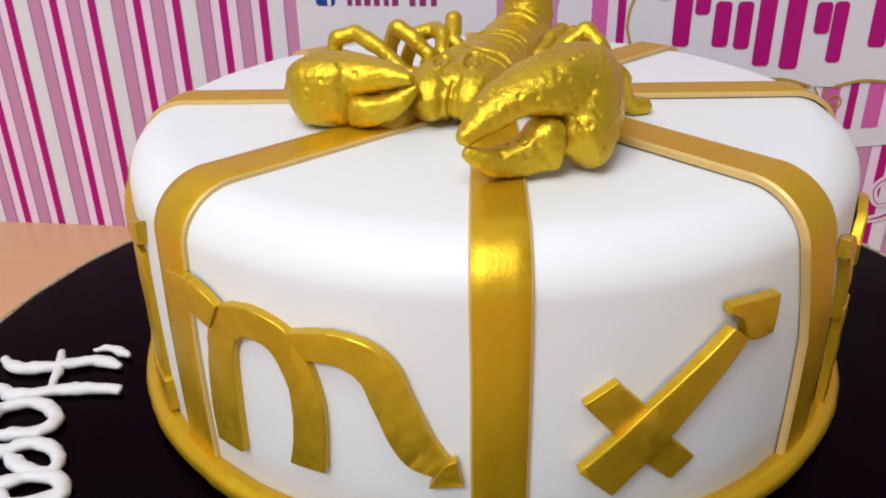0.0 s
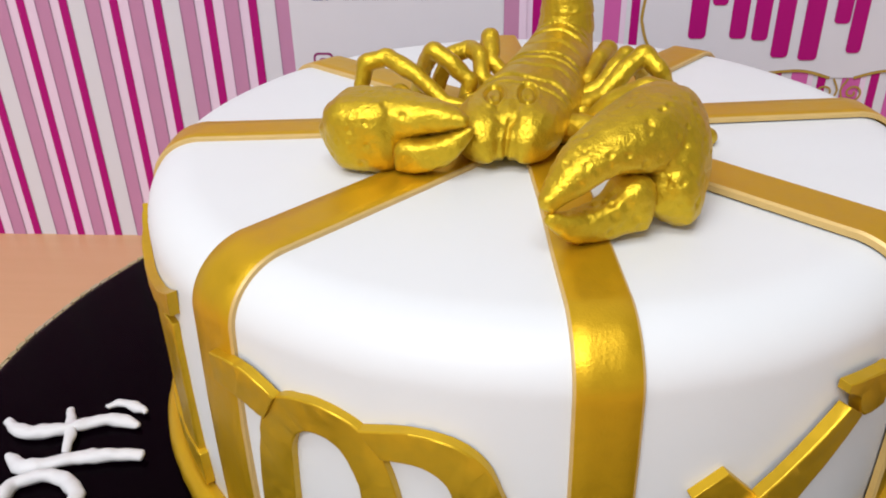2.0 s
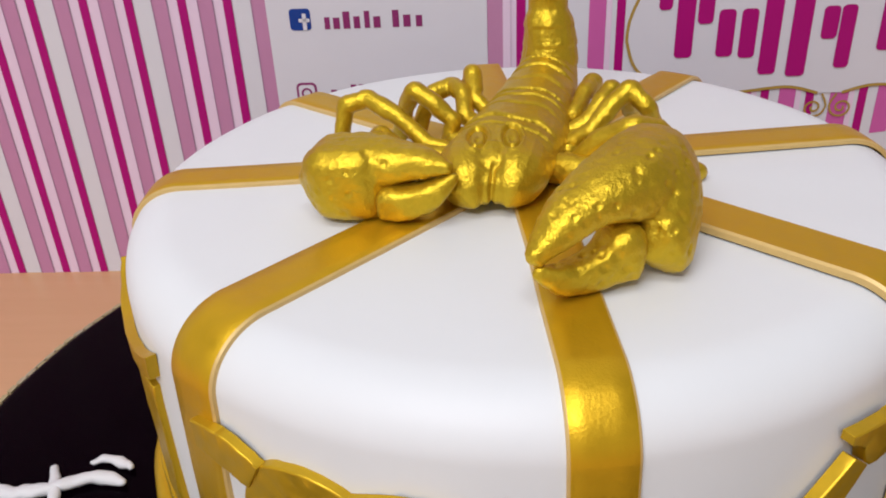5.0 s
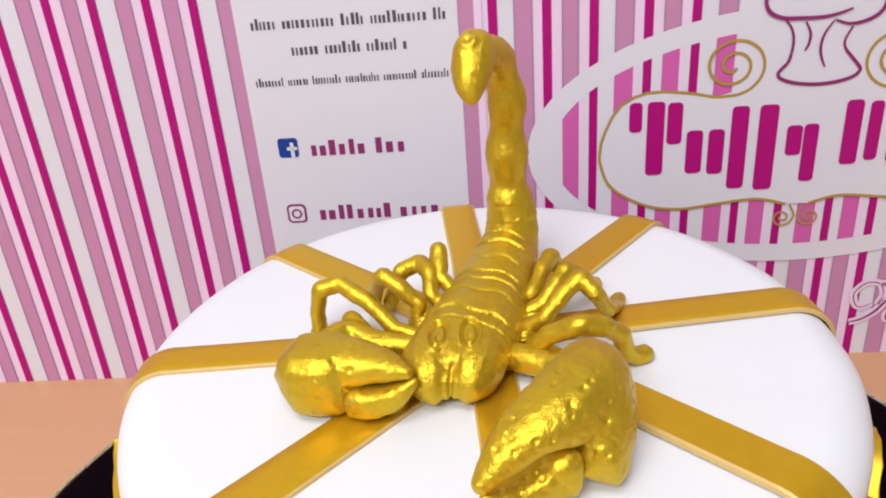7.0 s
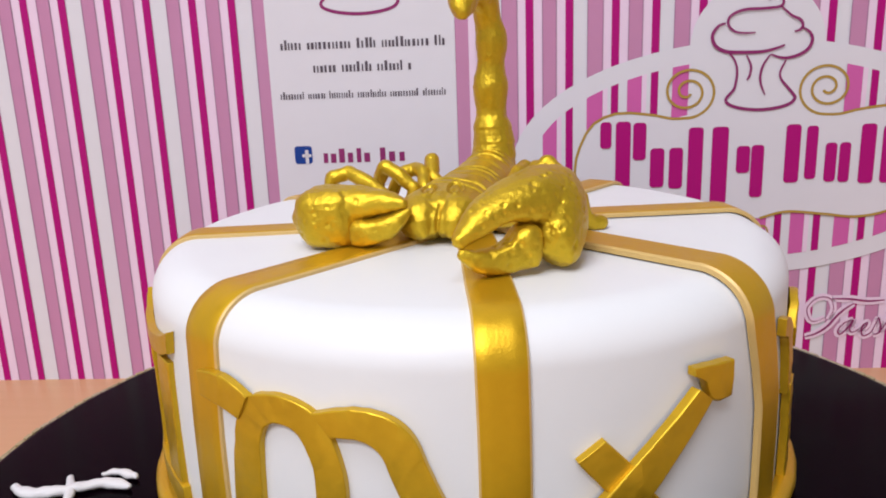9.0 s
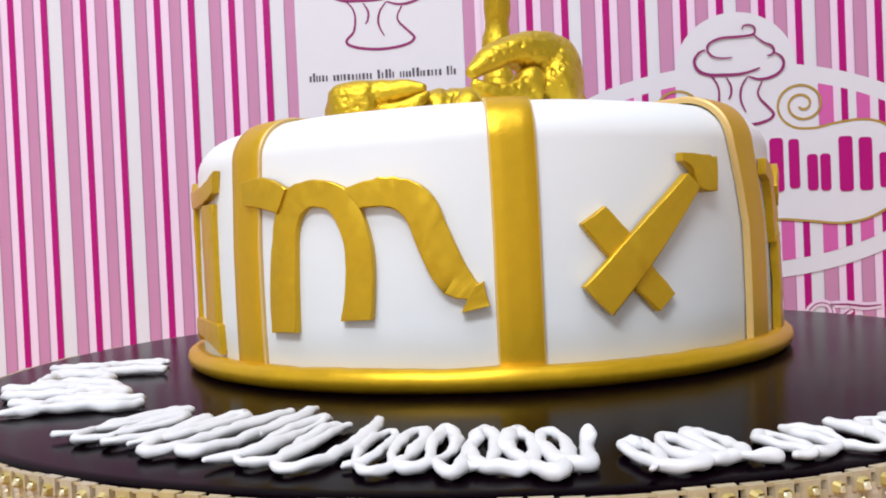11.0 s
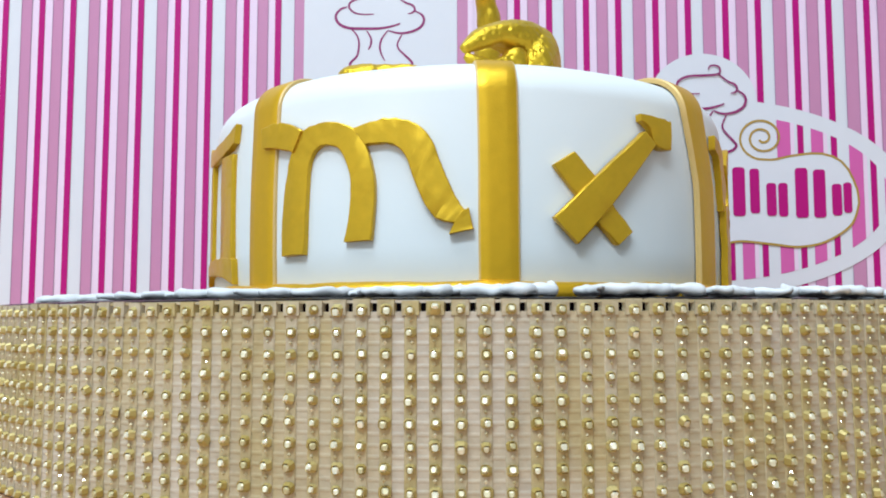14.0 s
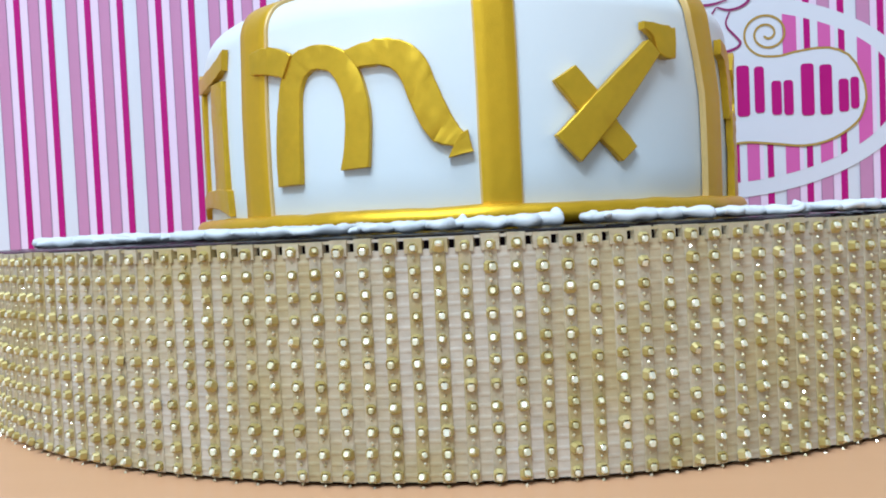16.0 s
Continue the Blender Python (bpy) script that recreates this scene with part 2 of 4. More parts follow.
# ---- the printed panel behind the cake ----
LEAN = 0.39
panel = tagged(new("display_panel"), "printed shop panel with pink and magenta stripes behind the cake", "panel")
panel.matrix_world = pose(-0.0029, 0.2037, 0.0076, LEAN, 0.16, 0.69)
FOOT, HEAD = -0.0091, 0.352
U0, U1 = -0.52, 0.50
part("sheet", box_bm(U0, U1, 0.0, 0.006, FOOT, HEAD), PRINT_WHITE, panel)


def flat_bm(outline, layer):
    """A flat printed shape, a hair in front of the sheet."""
    bm = bmesh.new()
    f = bm.faces.new([bm.verts.new((u, -layer * 0.00025, v)) for u, v in outline])
    bmesh.ops.triangulate(bm, faces=[f])
    return bm


def printed(name, outline, layer, mat, label="", under=None):
    return part(name, flat_bm(outline, layer), mat, under or panel, label)


def rect(u0, u1, v0, v1):
    return [(u0, v0), (u1, v0), (u1, v1), (u0, v1)]


def rounded(u0, u1, v0, v1, r, n=5):
    out = []
    for cx, cy, a0 in ((u1 - r, v0 + r, -90), (u1 - r, v1 - r, 0), (u0 + r, v1 - r, 90), (u0 + r, v0 + r, 180)):
        for i in range(n + 1):
            a = radians(a0 + 90 * i / n)
            out.append((cx + r * math.cos(a), cy + r * math.sin(a)))
    return out


def line_bm(points, width, layer, n=60, closed=False, taper=0.0):
    """A printed line of even width along a smooth curve."""
    pts = smooth_path(points, n, closed)
    bm = bmesh.new()
    pairs = []
    for i, p in enumerate(pts):
        a = pts[(i - 1) % n] if closed else pts[max(i - 1, 0)]
        b = pts[(i + 1) % n] if closed else pts[min(i + 1, n - 1)]
        d = (b - a) / (np.linalg.norm(b - a) + 1e-9)
        f = i / (n - 1)
        w = 0.5 * width * (1 - taper * abs(2 * f - 1) ** 2)
        q = np.array((-d[1], d[0])) * w
        pairs.append([bm.verts.new((*(p + s * q)[:1], -layer * 0.00025, (p + s * q)[1])) for s in (1, -1)])
    if closed:
        pairs.append(pairs[0])
    for p, q in zip(pairs, pairs[1:]):
        bm.faces.new((p[0], p[1], q[1], q[0]))
    return bm


def printed_line(name, points, width, layer, mat, label="", n=60, closed=False, taper=0.0, under=None):
    return part(name, line_bm(points, width, layer, n, closed, taper), mat, under or panel, label)


STRIPE_TOP = 0.333


def stripes(first, count, wide, narrow, start_wide, mauve_wide, mauve_narrow, lo, hi):
    """A row of magenta stripes with a mauve one and pale ground between each two."""
    u, is_wide = first, start_wide
    for _ in range(count):
        step = wide if is_wide else narrow
        m0, m1 = mauve_wide if is_wide else mauve_narrow

        def bar(name, a, b, layer, mat):
            a, b = max(a, lo), min(b, hi)
            if b - a > 0.0004:
                printed(name, rect(a, b, FOOT, STRIPE_TOP), layer, mat)
                printed(name, rect(a, b, STRIPE_TOP + 0.0032, HEAD), layer, mat)

        bar("magenta_stripe", u - 0.00245, u + 0.00245, 2, PRINT_MAGENTA)
        bar("mauve_stripe", u + m0, u + m1, 2, PRINT_MAUVE)
        bar("stripe_edge", u + m0, u + m0 + 0.0006, 3, PRINT_EDGE)
        bar("stripe_edge", u + m1 - 0.0006, u + m1, 3, PRINT_EDGE)
        bar("pale_stripe", u + m1, u + step, 1, PRINT_PALE)
        if not is_wide:
            bar("pale_stripe", u + 0.00245, u + m0, 1, PRINT_PALE)
        u += step
        is_wide = not is_wide


stripes(-0.4815, 14, 0.0297, 0.0252, True, (0.0128, 0.0217), (0.0086, 0.0174), U0, -0.1308)
stripes(-0.0179, 21, 0.0285, 0.0247, False, (0.0110, 0.0210), (0.0078, 0.0168), -0.0115, U1)
printed("mauve_stripe", rect(-0.0113, -0.0030, FOOT, HEAD), 4, PRINT_MAUVE)
printed("pale_stripe", rect(-0.0030, 0.0012, FOOT, HEAD), 4, PRINT_PALE)

# round emblem on the striped ground
EC = 0.1765


def ellipse(cx, cy, a, b, n=72, start=0, end=360):
    return [(cx + a * math.cos(radians(start + (end - start) * i / n)), cy + b * math.sin(radians(start + (end - start) * i / n))) for i in range(n)]


printed("emblem_ground", ellipse(EC - 0.002, 0.137, 0.151, 0.0755), 4, PRINT_WHITE)
printed("emblem_dome", ellipse(EC - 0.001, 0.2090, 0.041, 0.0385), 4.5, PRINT_WHITE)


def clipped_stripes():
    """The stripes inside the oval, cut off along its rim."""
    a, b, cx, cy = 0.138, 0.064, EC - 0.002, 0.137
    u, is_wide = -0.0179, False
    for _ in range(13):
        m0, m1 = (0.0110, 0.0210) if is_wide else (0.0078, 0.0168)
        for name, p, q, mat in (("magenta_stripe", u - 0.0023, u + 0.0023, PRINT_MAGENTA), ("pink_stripe", u + m0, u + m1, PRINT_PINK), ("pale_stripe", u + m1 + 0.0002, u + m1 + 0.003, PRINT_PALE)):
            p, q = max(p, cx - a * 0.985), min(q, cx + a * 0.985)
            if q - p < 0.001:
                continue
            cols = [p + (q - p) * i / 4 for i in range(5)]
            half = [b * math.sqrt(max(0.0, 1 - ((c - cx) / a) ** 2)) for c in cols]
            printed(name, [(c, cy - h) for c, h in zip(cols, half)] + [(c, cy + h) for c, h in list(zip(cols, half))[::-1]], 5, mat)
        u += 0.0285 if is_wide else 0.0247
        is_wide = not is_wide


clipped_stripes()
dome = printed("emblem_dome", rect(0.1350, 0.2298, 0.150, 0.205), 6, PRINT_WHITE)


def mirrored(points):
    return [(2 * EC - u, v) for u, v in points[::-1]]


PLATE_TOP = [(0.0637, 0.131), (0.0652, 0.1438), (0.0741, 0.1618), (0.0902, 0.1692), (0.1116, 0.1677), (0.1241, 0.1650), (0.1400, 0.1690), (0.150, 0.176)]
PLATE_LOW = [(0.1700, 0.0990), (0.1532, 0.1030), (0.1300, 0.1010), (0.1090, 0.0988), (0.0888, 0.1027), (0.0701, 0.1150), (0.0637, 0.131)]
plate = [tuple(p) for p in smooth_path(PLATE_TOP, 26)] + [tuple(p) for p in smooth_path(mirrored(PLATE_TOP), 26)]
plate += [tuple(p) for p in smooth_path(mirrored(PLATE_LOW), 24)][1:] + [tuple(p) for p in smooth_path(PLATE_LOW, 24)][:-1]
name_plate = printed("name_plate", plate, 7, PRINT_WHITE, "white name plate with a gold outline")


def spiral(cx, cy, r, turns, flip, start):
    out = []
    for i in range(40):
        f = i / 39
        a = radians(start) + flip * turns * 2 * math.pi * f
        out.append((cx + r * (1 - 0.86 * f) * math.cos(a), cy + r * 0.92 * (1 - 0.86 * f) * math.sin(a)))
    return out


for side in (1, -1):
    def place_side(points):
        return points if side == 1 else [(2 * EC - u, v) for u, v in points]

    printed_line("gold_outline", place_side(PLATE_TOP[:6] + [(0.133, 0.1650)] + spiral(0.1338, 0.1815, 0.0178, 2.1, 1, -75)), 0.0016, 8, PRINT_GOLD, n=110, under=name_plate)
    printed_line("gold_outline", place_side(PLATE_LOW), 0.0016, 8, PRINT_GOLD, n=60, under=name_plate)
    printed_line("gold_outline", place_side([(EC - 0.004, 0.0985), (EC - 0.001, 0.093)] + spiral(EC - 0.0075, 0.0905, 0.0062, 1.6, -1, 0)), 0.0011, 8, PRINT_GOLD, n=60, under=name_plate)

# the name on the emblem, as plain upright shapes
for u0, u1, v0, v1 in ((0.0797, 0.0868, 0.147, 0.164), (0.0895, 0.0990, 0.121, 0.164), (0.1005, 0.1088, 0.139, 0.163), (0.1116, 0.1206, 0.121, 0.1464), (0.1236, 0.1324, 0.120, 0.1464), (0.1354, 0.1448, 0.1105, 0.159), (0.1503, 0.1606, 0.109, 0.159),
                       (0.1660, 0.1745, 0.1290, 0.1464), (0.1752, 0.1832, 0.113, 0.1468), (0.1962, 0.2055, 0.122, 0.1592), (0.2090, 0.2162, 0.124, 0.158), (0.2212, 0.2285, 0.122, 0.147), (0.2300, 0.2370, 0.1215, 0.147), (0.2426, 0.2520, 0.1205, 0.1583), (0.2560, 0.2650, 0.1205, 0.157), (0.2695, 0.2768, 0.122, 0.146), (0.2780, 0.2842, 0.124, 0.147)):
    printed("name_shape", rounded(u0, u1, v0, v1, 0.0024), 9, PRINT_MAGENTA, under=name_plate)


def cupcake_drawing(cx, cy, sx, sy, layer, mat, w, under):
    """A line drawing of a cupcake, sx wide; cy is the height of its brim."""
    swirl = ((0.05, 0.42), (0.07, 0.455), (0.14, 0.46), (0.19, 0.43), (0.17, 0.37), (0.0, 0.355), (-0.19, 0.35), (-0.32, 0.305), (-0.345, 0.24), (-0.285, 0.18), (-0.19, 0.16), (-0.065, 0.16))
    shoulder = ((0.17, 0.37), (0.285, 0.29), (0.37, 0.255), (0.40, 0.205), (0.37, 0.17), (0.32, 0.16))
    brim_left = ((-0.37, 0.245), (-0.445, 0.22), (-0.497, 0.145), (-0.46, 0.06), (-0.35, 0.01), (-0.19, 0.0), (0.0, 0.0), (0.13, 0.02), (0.235, 0.05))
    brim_right = ((0.40, 0.19), (0.478, 0.145), (0.503, 0.08), (0.46, 0.005), (0.35, -0.045), (0.22, -0.057), (0.10, -0.025))
    cup = ((-0.32, 0.0), (-0.255, -0.075), (-0.23, -0.17), (-0.25, -0.30), (-0.305, -0.36), (-0.33, -0.395), (-0.305, -0.433), (-0.19, -0.47), (0.0, -0.49), (0.19, -0.478), (0.32, -0.445), (0.37, -0.40), (0.35, -0.363), (0.285, -0.30), (0.22, -0.235), (0.205, -0.17), (0.255, -0.075))
    for pts, f in ((swirl, 1.0), (shoulder, 1.0), (brim_left, 1.3), (brim_right, 1.2), (cup, 1.2), (((-0.145, -0.025), (-0.095, -0.11), (-0.10, -0.19), (-0.127, -0.235)), 0.9), (((0.095, -0.025), (0.03, -0.11), (0.006, -0.20), (0.02, -0.28), (0.064, -0.363)), 0.9)):
        printed_line("cupcake_line", [(cx + sx * a, cy + sy * b) for a, b in pts], w * f, layer, mat, n=6 * len(pts), taper=0.5, under=under)


cupcake_drawing(EC + 0.001, 0.2045, 0.0605, 0.0725, 9, PRINT_PLUM, 0.0017, dome)

# first letters of a script slogan below the emblem, with a pale rim round them
for width, layer, mat in ((0.0040, 4, PRINT_PALE), (0.0, 5, PRINT_PLUM)):
    for line, pts in (
            (0.0014, [(0.2339, 0.0429), (0.2455, 0.0424), (0.2578, 0.0408), (0.268, 0.0415)]),
            (0.0016, [(0.2181, 0.0163), (0.2254, 0.0185), (0.2324, 0.0235), (0.238, 0.0308), (0.2431, 0.0357), (0.2482, 0.0393)]),
            (0.0007, [(0.2326, 0.0282), (0.2354, 0.0355), (0.2327, 0.0429), (0.2247, 0.0437), (0.2184, 0.0372), (0.2196, 0.0298), (0.2235, 0.027), (0.2301, 0.0296)]),
            (0.0012, [(0.249, 0.0279), (0.2433, 0.0257), (0.2395, 0.0207), (0.241, 0.0176), (0.246, 0.0226), (0.2488, 0.0275), (0.2471, 0.0212), (0.249, 0.0189), (0.2529, 0.0211)]),
            (0.0011, [(0.2531, 0.0191), (0.2576, 0.023), (0.258, 0.0257), (0.2549, 0.0224), (0.2559, 0.0166), (0.2611, 0.0189), (0.2652, 0.0293)]),
            (0.0013, [(0.2652, 0.0293), (0.2669, 0.0242), (0.2666, 0.0188), (0.2625, 0.0169)]),
            (0.0010, [(0.2666, 0.0188), (0.2713, 0.0268), (0.2726, 0.0321)])):
        printed_line("slogan_stroke", pts, line + width, layer, mat, n=44, taper=0.6 if width == 0 else 0.2)

# white address column
column = printed("white_column", rect(-0.1313, -0.0115, FOOT, HEAD), 4, PRINT_WHITE, "white column with small print")
cupcake_drawing(-0.0720, 0.2712, 0.0693, 0.0715, 5, PRINT_PLUM, 0.0017, column)


def small_print(u0, u1, v, height, mat, seed, weight=0.17):
    """A line of print that cannot be read: plain upright bars in word-long runs."""
    rnd = random.Random(seed)
    u, left = u0, rnd.randint(5, 9)
    while u < u1 - height * 0.2:
        w = height * weight * rnd.uniform(0.8, 1.5)
        h = height * rnd.choice((0.66, 0.66, 0.7, 0.7, 1.0))
        printed("print_bar", rect(u, min(u + w, u1), v - height / 2, v - height / 2 + h), 5, mat, under=column)
        u += w + height * weight * rnd.uniform(0.6, 1.2)
        left -= 1
        if left == 0:
            u += height * 0.45
            left = rnd.randint(5, 12)


small_print(-0.1227, -0.0176, 0.2185, 0.0062, PRINT_GREY, 3, 0.2)
small_print(-0.1026, -0.0395, 0.2040, 0.0062, PRINT_GREY, 4, 0.2)
small_print(-0.1252, -0.0178, 0.1868, 0.0048, PRINT_GREY, 5)
small_print(-0.1000, -0.0446, 0.1472, 0.0092, PRINT_PLUM, 8, 0.30)
small_print(-0.1005, -0.0270, 0.1066, 0.0092, PRINT_PLUM, 9, 0.30)
blue_mark = printed("blue_mark", rounded(-0.1190, -0.1074, 0.1424, 0.1541, 0.002), 5, PRINT_BLUE)
printed("white_mark", rounded(-0.1120, -0.1098, 0.1424, 0.1515, 0.0005), 6, PRINT_WHITE, under=blue_mark)
printed("white_mark", rounded(-0.1140, -0.1080, 0.1468, 0.1488, 0.0005), 6, PRINT_WHITE, under=blue_mark)
square_mark = printed("square_mark", rounded(-0.1202, -0.1085, 0.1008, 0.1130, 0.003), 5, PRINT_PLUM)
printed("white_mark", rounded(-0.1189, -0.1098, 0.1021, 0.1117, 0.002), 6, PRINT_WHITE, under=square_mark)
printed_line("ring_mark", ellipse(-0.11435, 0.1069, 0.0026, 0.0026, 24), 0.0011, 7, PRINT_PLUM, n=40, closed=True, under=square_mark)

# ---- the cake board ----
BX, BY, BR, BZ = 0.001, -0.0205, 0.2085, 0.0580
board = tagged(new("cake_board"), "round black cake board edged with a gold rhinestone band", "cake board")
board.location = (BX, BY, 0)

SHOULDER = [(BR - 0.0065 + 0.004 * math.sin(radians(d)), BZ - 0.0020 + 0.0020 * math.cos(radians(d))) for d in range(90, -1, -15)]
part("drum", lathe_bm([(0, TABLE_Z + 0.0005), (BR - 0.003, TABLE_Z + 0.0005)] + SHOULDER + [(0.1, BZ), (0, BZ)], 180), BOARD_BLACK, board, "black covered drum", smooth=True)
# backing net: cross threads stand a little proud, one at each row of stones and one between
net = [(BR - 0.0022, 0.0008), (BR - 0.0014, 0.0008)]
for k in range(20):
    zc = 0.0023 + 0.00263 * k
    net += [(BR - 0.0014, zc - 0.0006), (BR - 0.00130, zc - 0.0002), (BR - 0.00130, zc + 0.0002), (BR - 0.0014, zc + 0.0006)]
part("band_backing", lathe_bm(net + [(BR - 0.0014, 0.0545), (BR - 0.0022, 0.0545), (BR - 0.0022, 0.0008)], 222), BAND_BACKING, board, "pale plastic net backing")
part("band_edge", lathe_bm([(BR - 0.0017, 0.0565), (BR - 0.0013, 0.0565), (BR - 0.0013, 0.0572), (BR - 0.0017, 0.0572), (BR - 0.0017, 0.0565)], 222), BAND_BACKING, board, "pale plastic net edge")

# a strip of gilt cloth down each column of stones
strips = bmesh.new()
for col in range(222):
    a = radians(0.26 + 360 * col / 222)
    turn = Matrix.Rotation(a, 3, "Z")
    jag = 0.0003 * math.sin(7.3 * col)
    for z0, z1, w, d0, d1 in ((0.0006, 0.0536, 0.0015, 0.0011, 0.0013), (0.0536, 0.0572 + jag, 0.0024, 0.0008, 0.0028)):
        quad = [strips.verts.new(turn @ Vector((x, -(BR - d), z))) for z in (z0, z1) for x, d in ((-w, d1), (-w * 0.85, d0), (w * 0.85, d0), (w, d1))]
        for i in range(4):
            k = (i + 1) % 4
            strips.faces.new((quad[i], quad[k], quad[k + 4], quad[i + 4]))
        strips.faces.new(quad[4:])
tagged(part("band_cloth", strips, BAND_CLOTH, board), "gilt cloth under the stones", kind="stuff")

# ---- the cake ----
CR, CZ0, CZ1, CROUND, CFALL = 0.1251, BZ + 0.0003, 0.1513, 0.0167, 0.0147
CX, CY = -0.0020, 0.0024  # the middle of the cake; its trimmings were set out round the origin
cake = tagged(new("cake"), "round white fondant cake with gold bands and zodiac signs", "cake")
cake.location = (CX, CY, 0)
profile = [(0, CZ0), (CR - 0.002, CZ0), (CR, CZ0 + 0.003)]
profile += [(CR + 0.0004 * math.sin(f * math.pi), CZ0 + 0.003 + (CZ1 - CFALL - CZ0 - 0.003) * f) for f in (0.25, 0.5, 0.75, 1)]
profile += [(CR - CROUND + CROUND * math.cos(radians(a)), CZ1 - CFALL + CFALL * math.sin(radians(a))) for a in range(6, 91, 6)]
profile += [(r, CZ1 + 0.0016 * (1 - r / 0.104)) for r in (0.09, 0.07, 0.05, 0.02, 0)]
part("fondant_body", lathe_bm(profile, 160, 0.0005), FONDANT, cake, "smooth white fondant cover", smooth=True)


def rim_profile(lift):
    """Points (radius, height) from the middle of the top over the rim to the foot, lift above the fondant."""
    out = [(r, CZ1 + lift + 0.0016 * (1 - r / 0.104)) for r in (0.004, 0.03, 0.06, 0.09, CR - CROUND)]
    out += [(CR - CROUND + (CROUND + lift) * math.cos(radians(a)), CZ1 - CFALL + (CFALL + lift) * math.sin(radians(a))) for a in range(87, 0, -3)]
    out += [(CR + lift + 0.0004 * math.sin(f * math.pi), CZ1 - CFALL + (CZ0 + 0.005 - CZ1 + CFALL) * f) for f in (0.0, 0.2, 0.4, 0.6, 0.8, 1.0)]
    return out


def ribbon(az, width, lift, thick, wob, swing=0.0):
    """A gold band from the middle of the top over the rim to the foot; swing: how far it strays sideways on its way down."""
    bm = bmesh.new()
    lo, hi = rim_profile(lift - 0.0006), rim_profile(lift + thick)
    mid = rim_profile(lift + thick * 0.6)
    a = radians(az)
    out_d, side_d = Vector((math.sin(a), -math.cos(a), 0)), Vector((math.cos(a), math.sin(a), 0))
    rows = []
    for i, (l, m, h) in enumerate(zip(lo, mid, hi)):
        run = h[0] - h[1]
        w = width / 2 * (1 + 0.02 * noise.noise(Vector((run * 22, az, 0))))
        s = 0.0009 * wob * noise.noise(Vector((run * 16, az + 9, 3))) - CX * math.cos(radians(az)) - CY * math.sin(radians(az))
        fall = min(max((0.144 - h[1]) / 0.040, 0), 1)
        s += swing * fall * fall * (3 - 2 * fall)
        row = []
        for off, (r, z) in ((-w, l), (-w, m), (-w + 0.0006, h), (-w * 0.4, h), (w * 0.4, h), (w - 0.0006, h), (w, m), (w, l)):
            o = off + s
            rr = math.sqrt(max(r * r - o * o, 0)) if r > 0.05 else r
            row.append(bm.verts.new(out_d * rr + side_d * o + Vector((0, 0, z))))
        rows.append(row)
    for p, q in zip(rows, rows[1:]):
        for j in range(7):
            bm.faces.new((p[j], p[j + 1], q[j + 1], q[j])).material_index = 1 if j in (0, 1, 5, 6) else 0
    bm.faces.new(rows[0])
    bm.faces.new(rows[-1][::-1])
    ob = part("ribbon", bm, GOLD_RIBBON, cake, "gold painted fondant band", smooth=38)
    ob.data.materials.append(RIBBON_EDGE)


for i, (az, width, thick, swing) in enumerate(((5.8, 0.0151, 0.0011, 0.0006), (-40.2, 0.0170, 0.0011, -0.0014), (-86.1, 0.0155, 0.0011, 0), (-130.7, 0.0155, 0.0011, 0), (-172.4, 0.0150, 0.0011, 0), (144.4, 0.0155, 0.0011, 0), (100.7, 0.0155, 0.0011, 0), (49.2, 0.0158, 0.0018, 0.0088))):
    ribbon(az, width, 0.0003 + 0.00012 * i, thick, 1.0, swing)

# base roll round the foot
bm = bmesh.new()
for i in range(160):
    a = 2 * math.pi * i / 160
    d = 0.0003 * noise.noise(Vector((6 * math.cos(a), 6 * math.sin(a), 0))) + 0.00022 * noise.noise(Vector((34 * math.cos(a), 34 * math.sin(a), 5)))
    for j in range(12):
        b = 2 * math.pi * j / 12
        r = CR + 0.0029 + d + (0.0041 + d) * math.cos(b)
        bm.verts.new((r * math.sin(a), -r * math.cos(a), BZ + 0.0042 + d + (0.0041 + d) * math.sin(b)))
bm.verts.ensure_lookup_table()
for i in range(160):
    for j in range(12):
        p, q = i * 12, ((i + 1) % 160) * 12
        k = (j + 1) % 12
        bm.faces.new((bm.verts[p + j], bm.verts[q + j], bm.verts[q + k], bm.verts[p + k]))
part("base_roll", bm, GOLD_RIBBON, cake, "gold fondant roll round the foot", smooth=True)


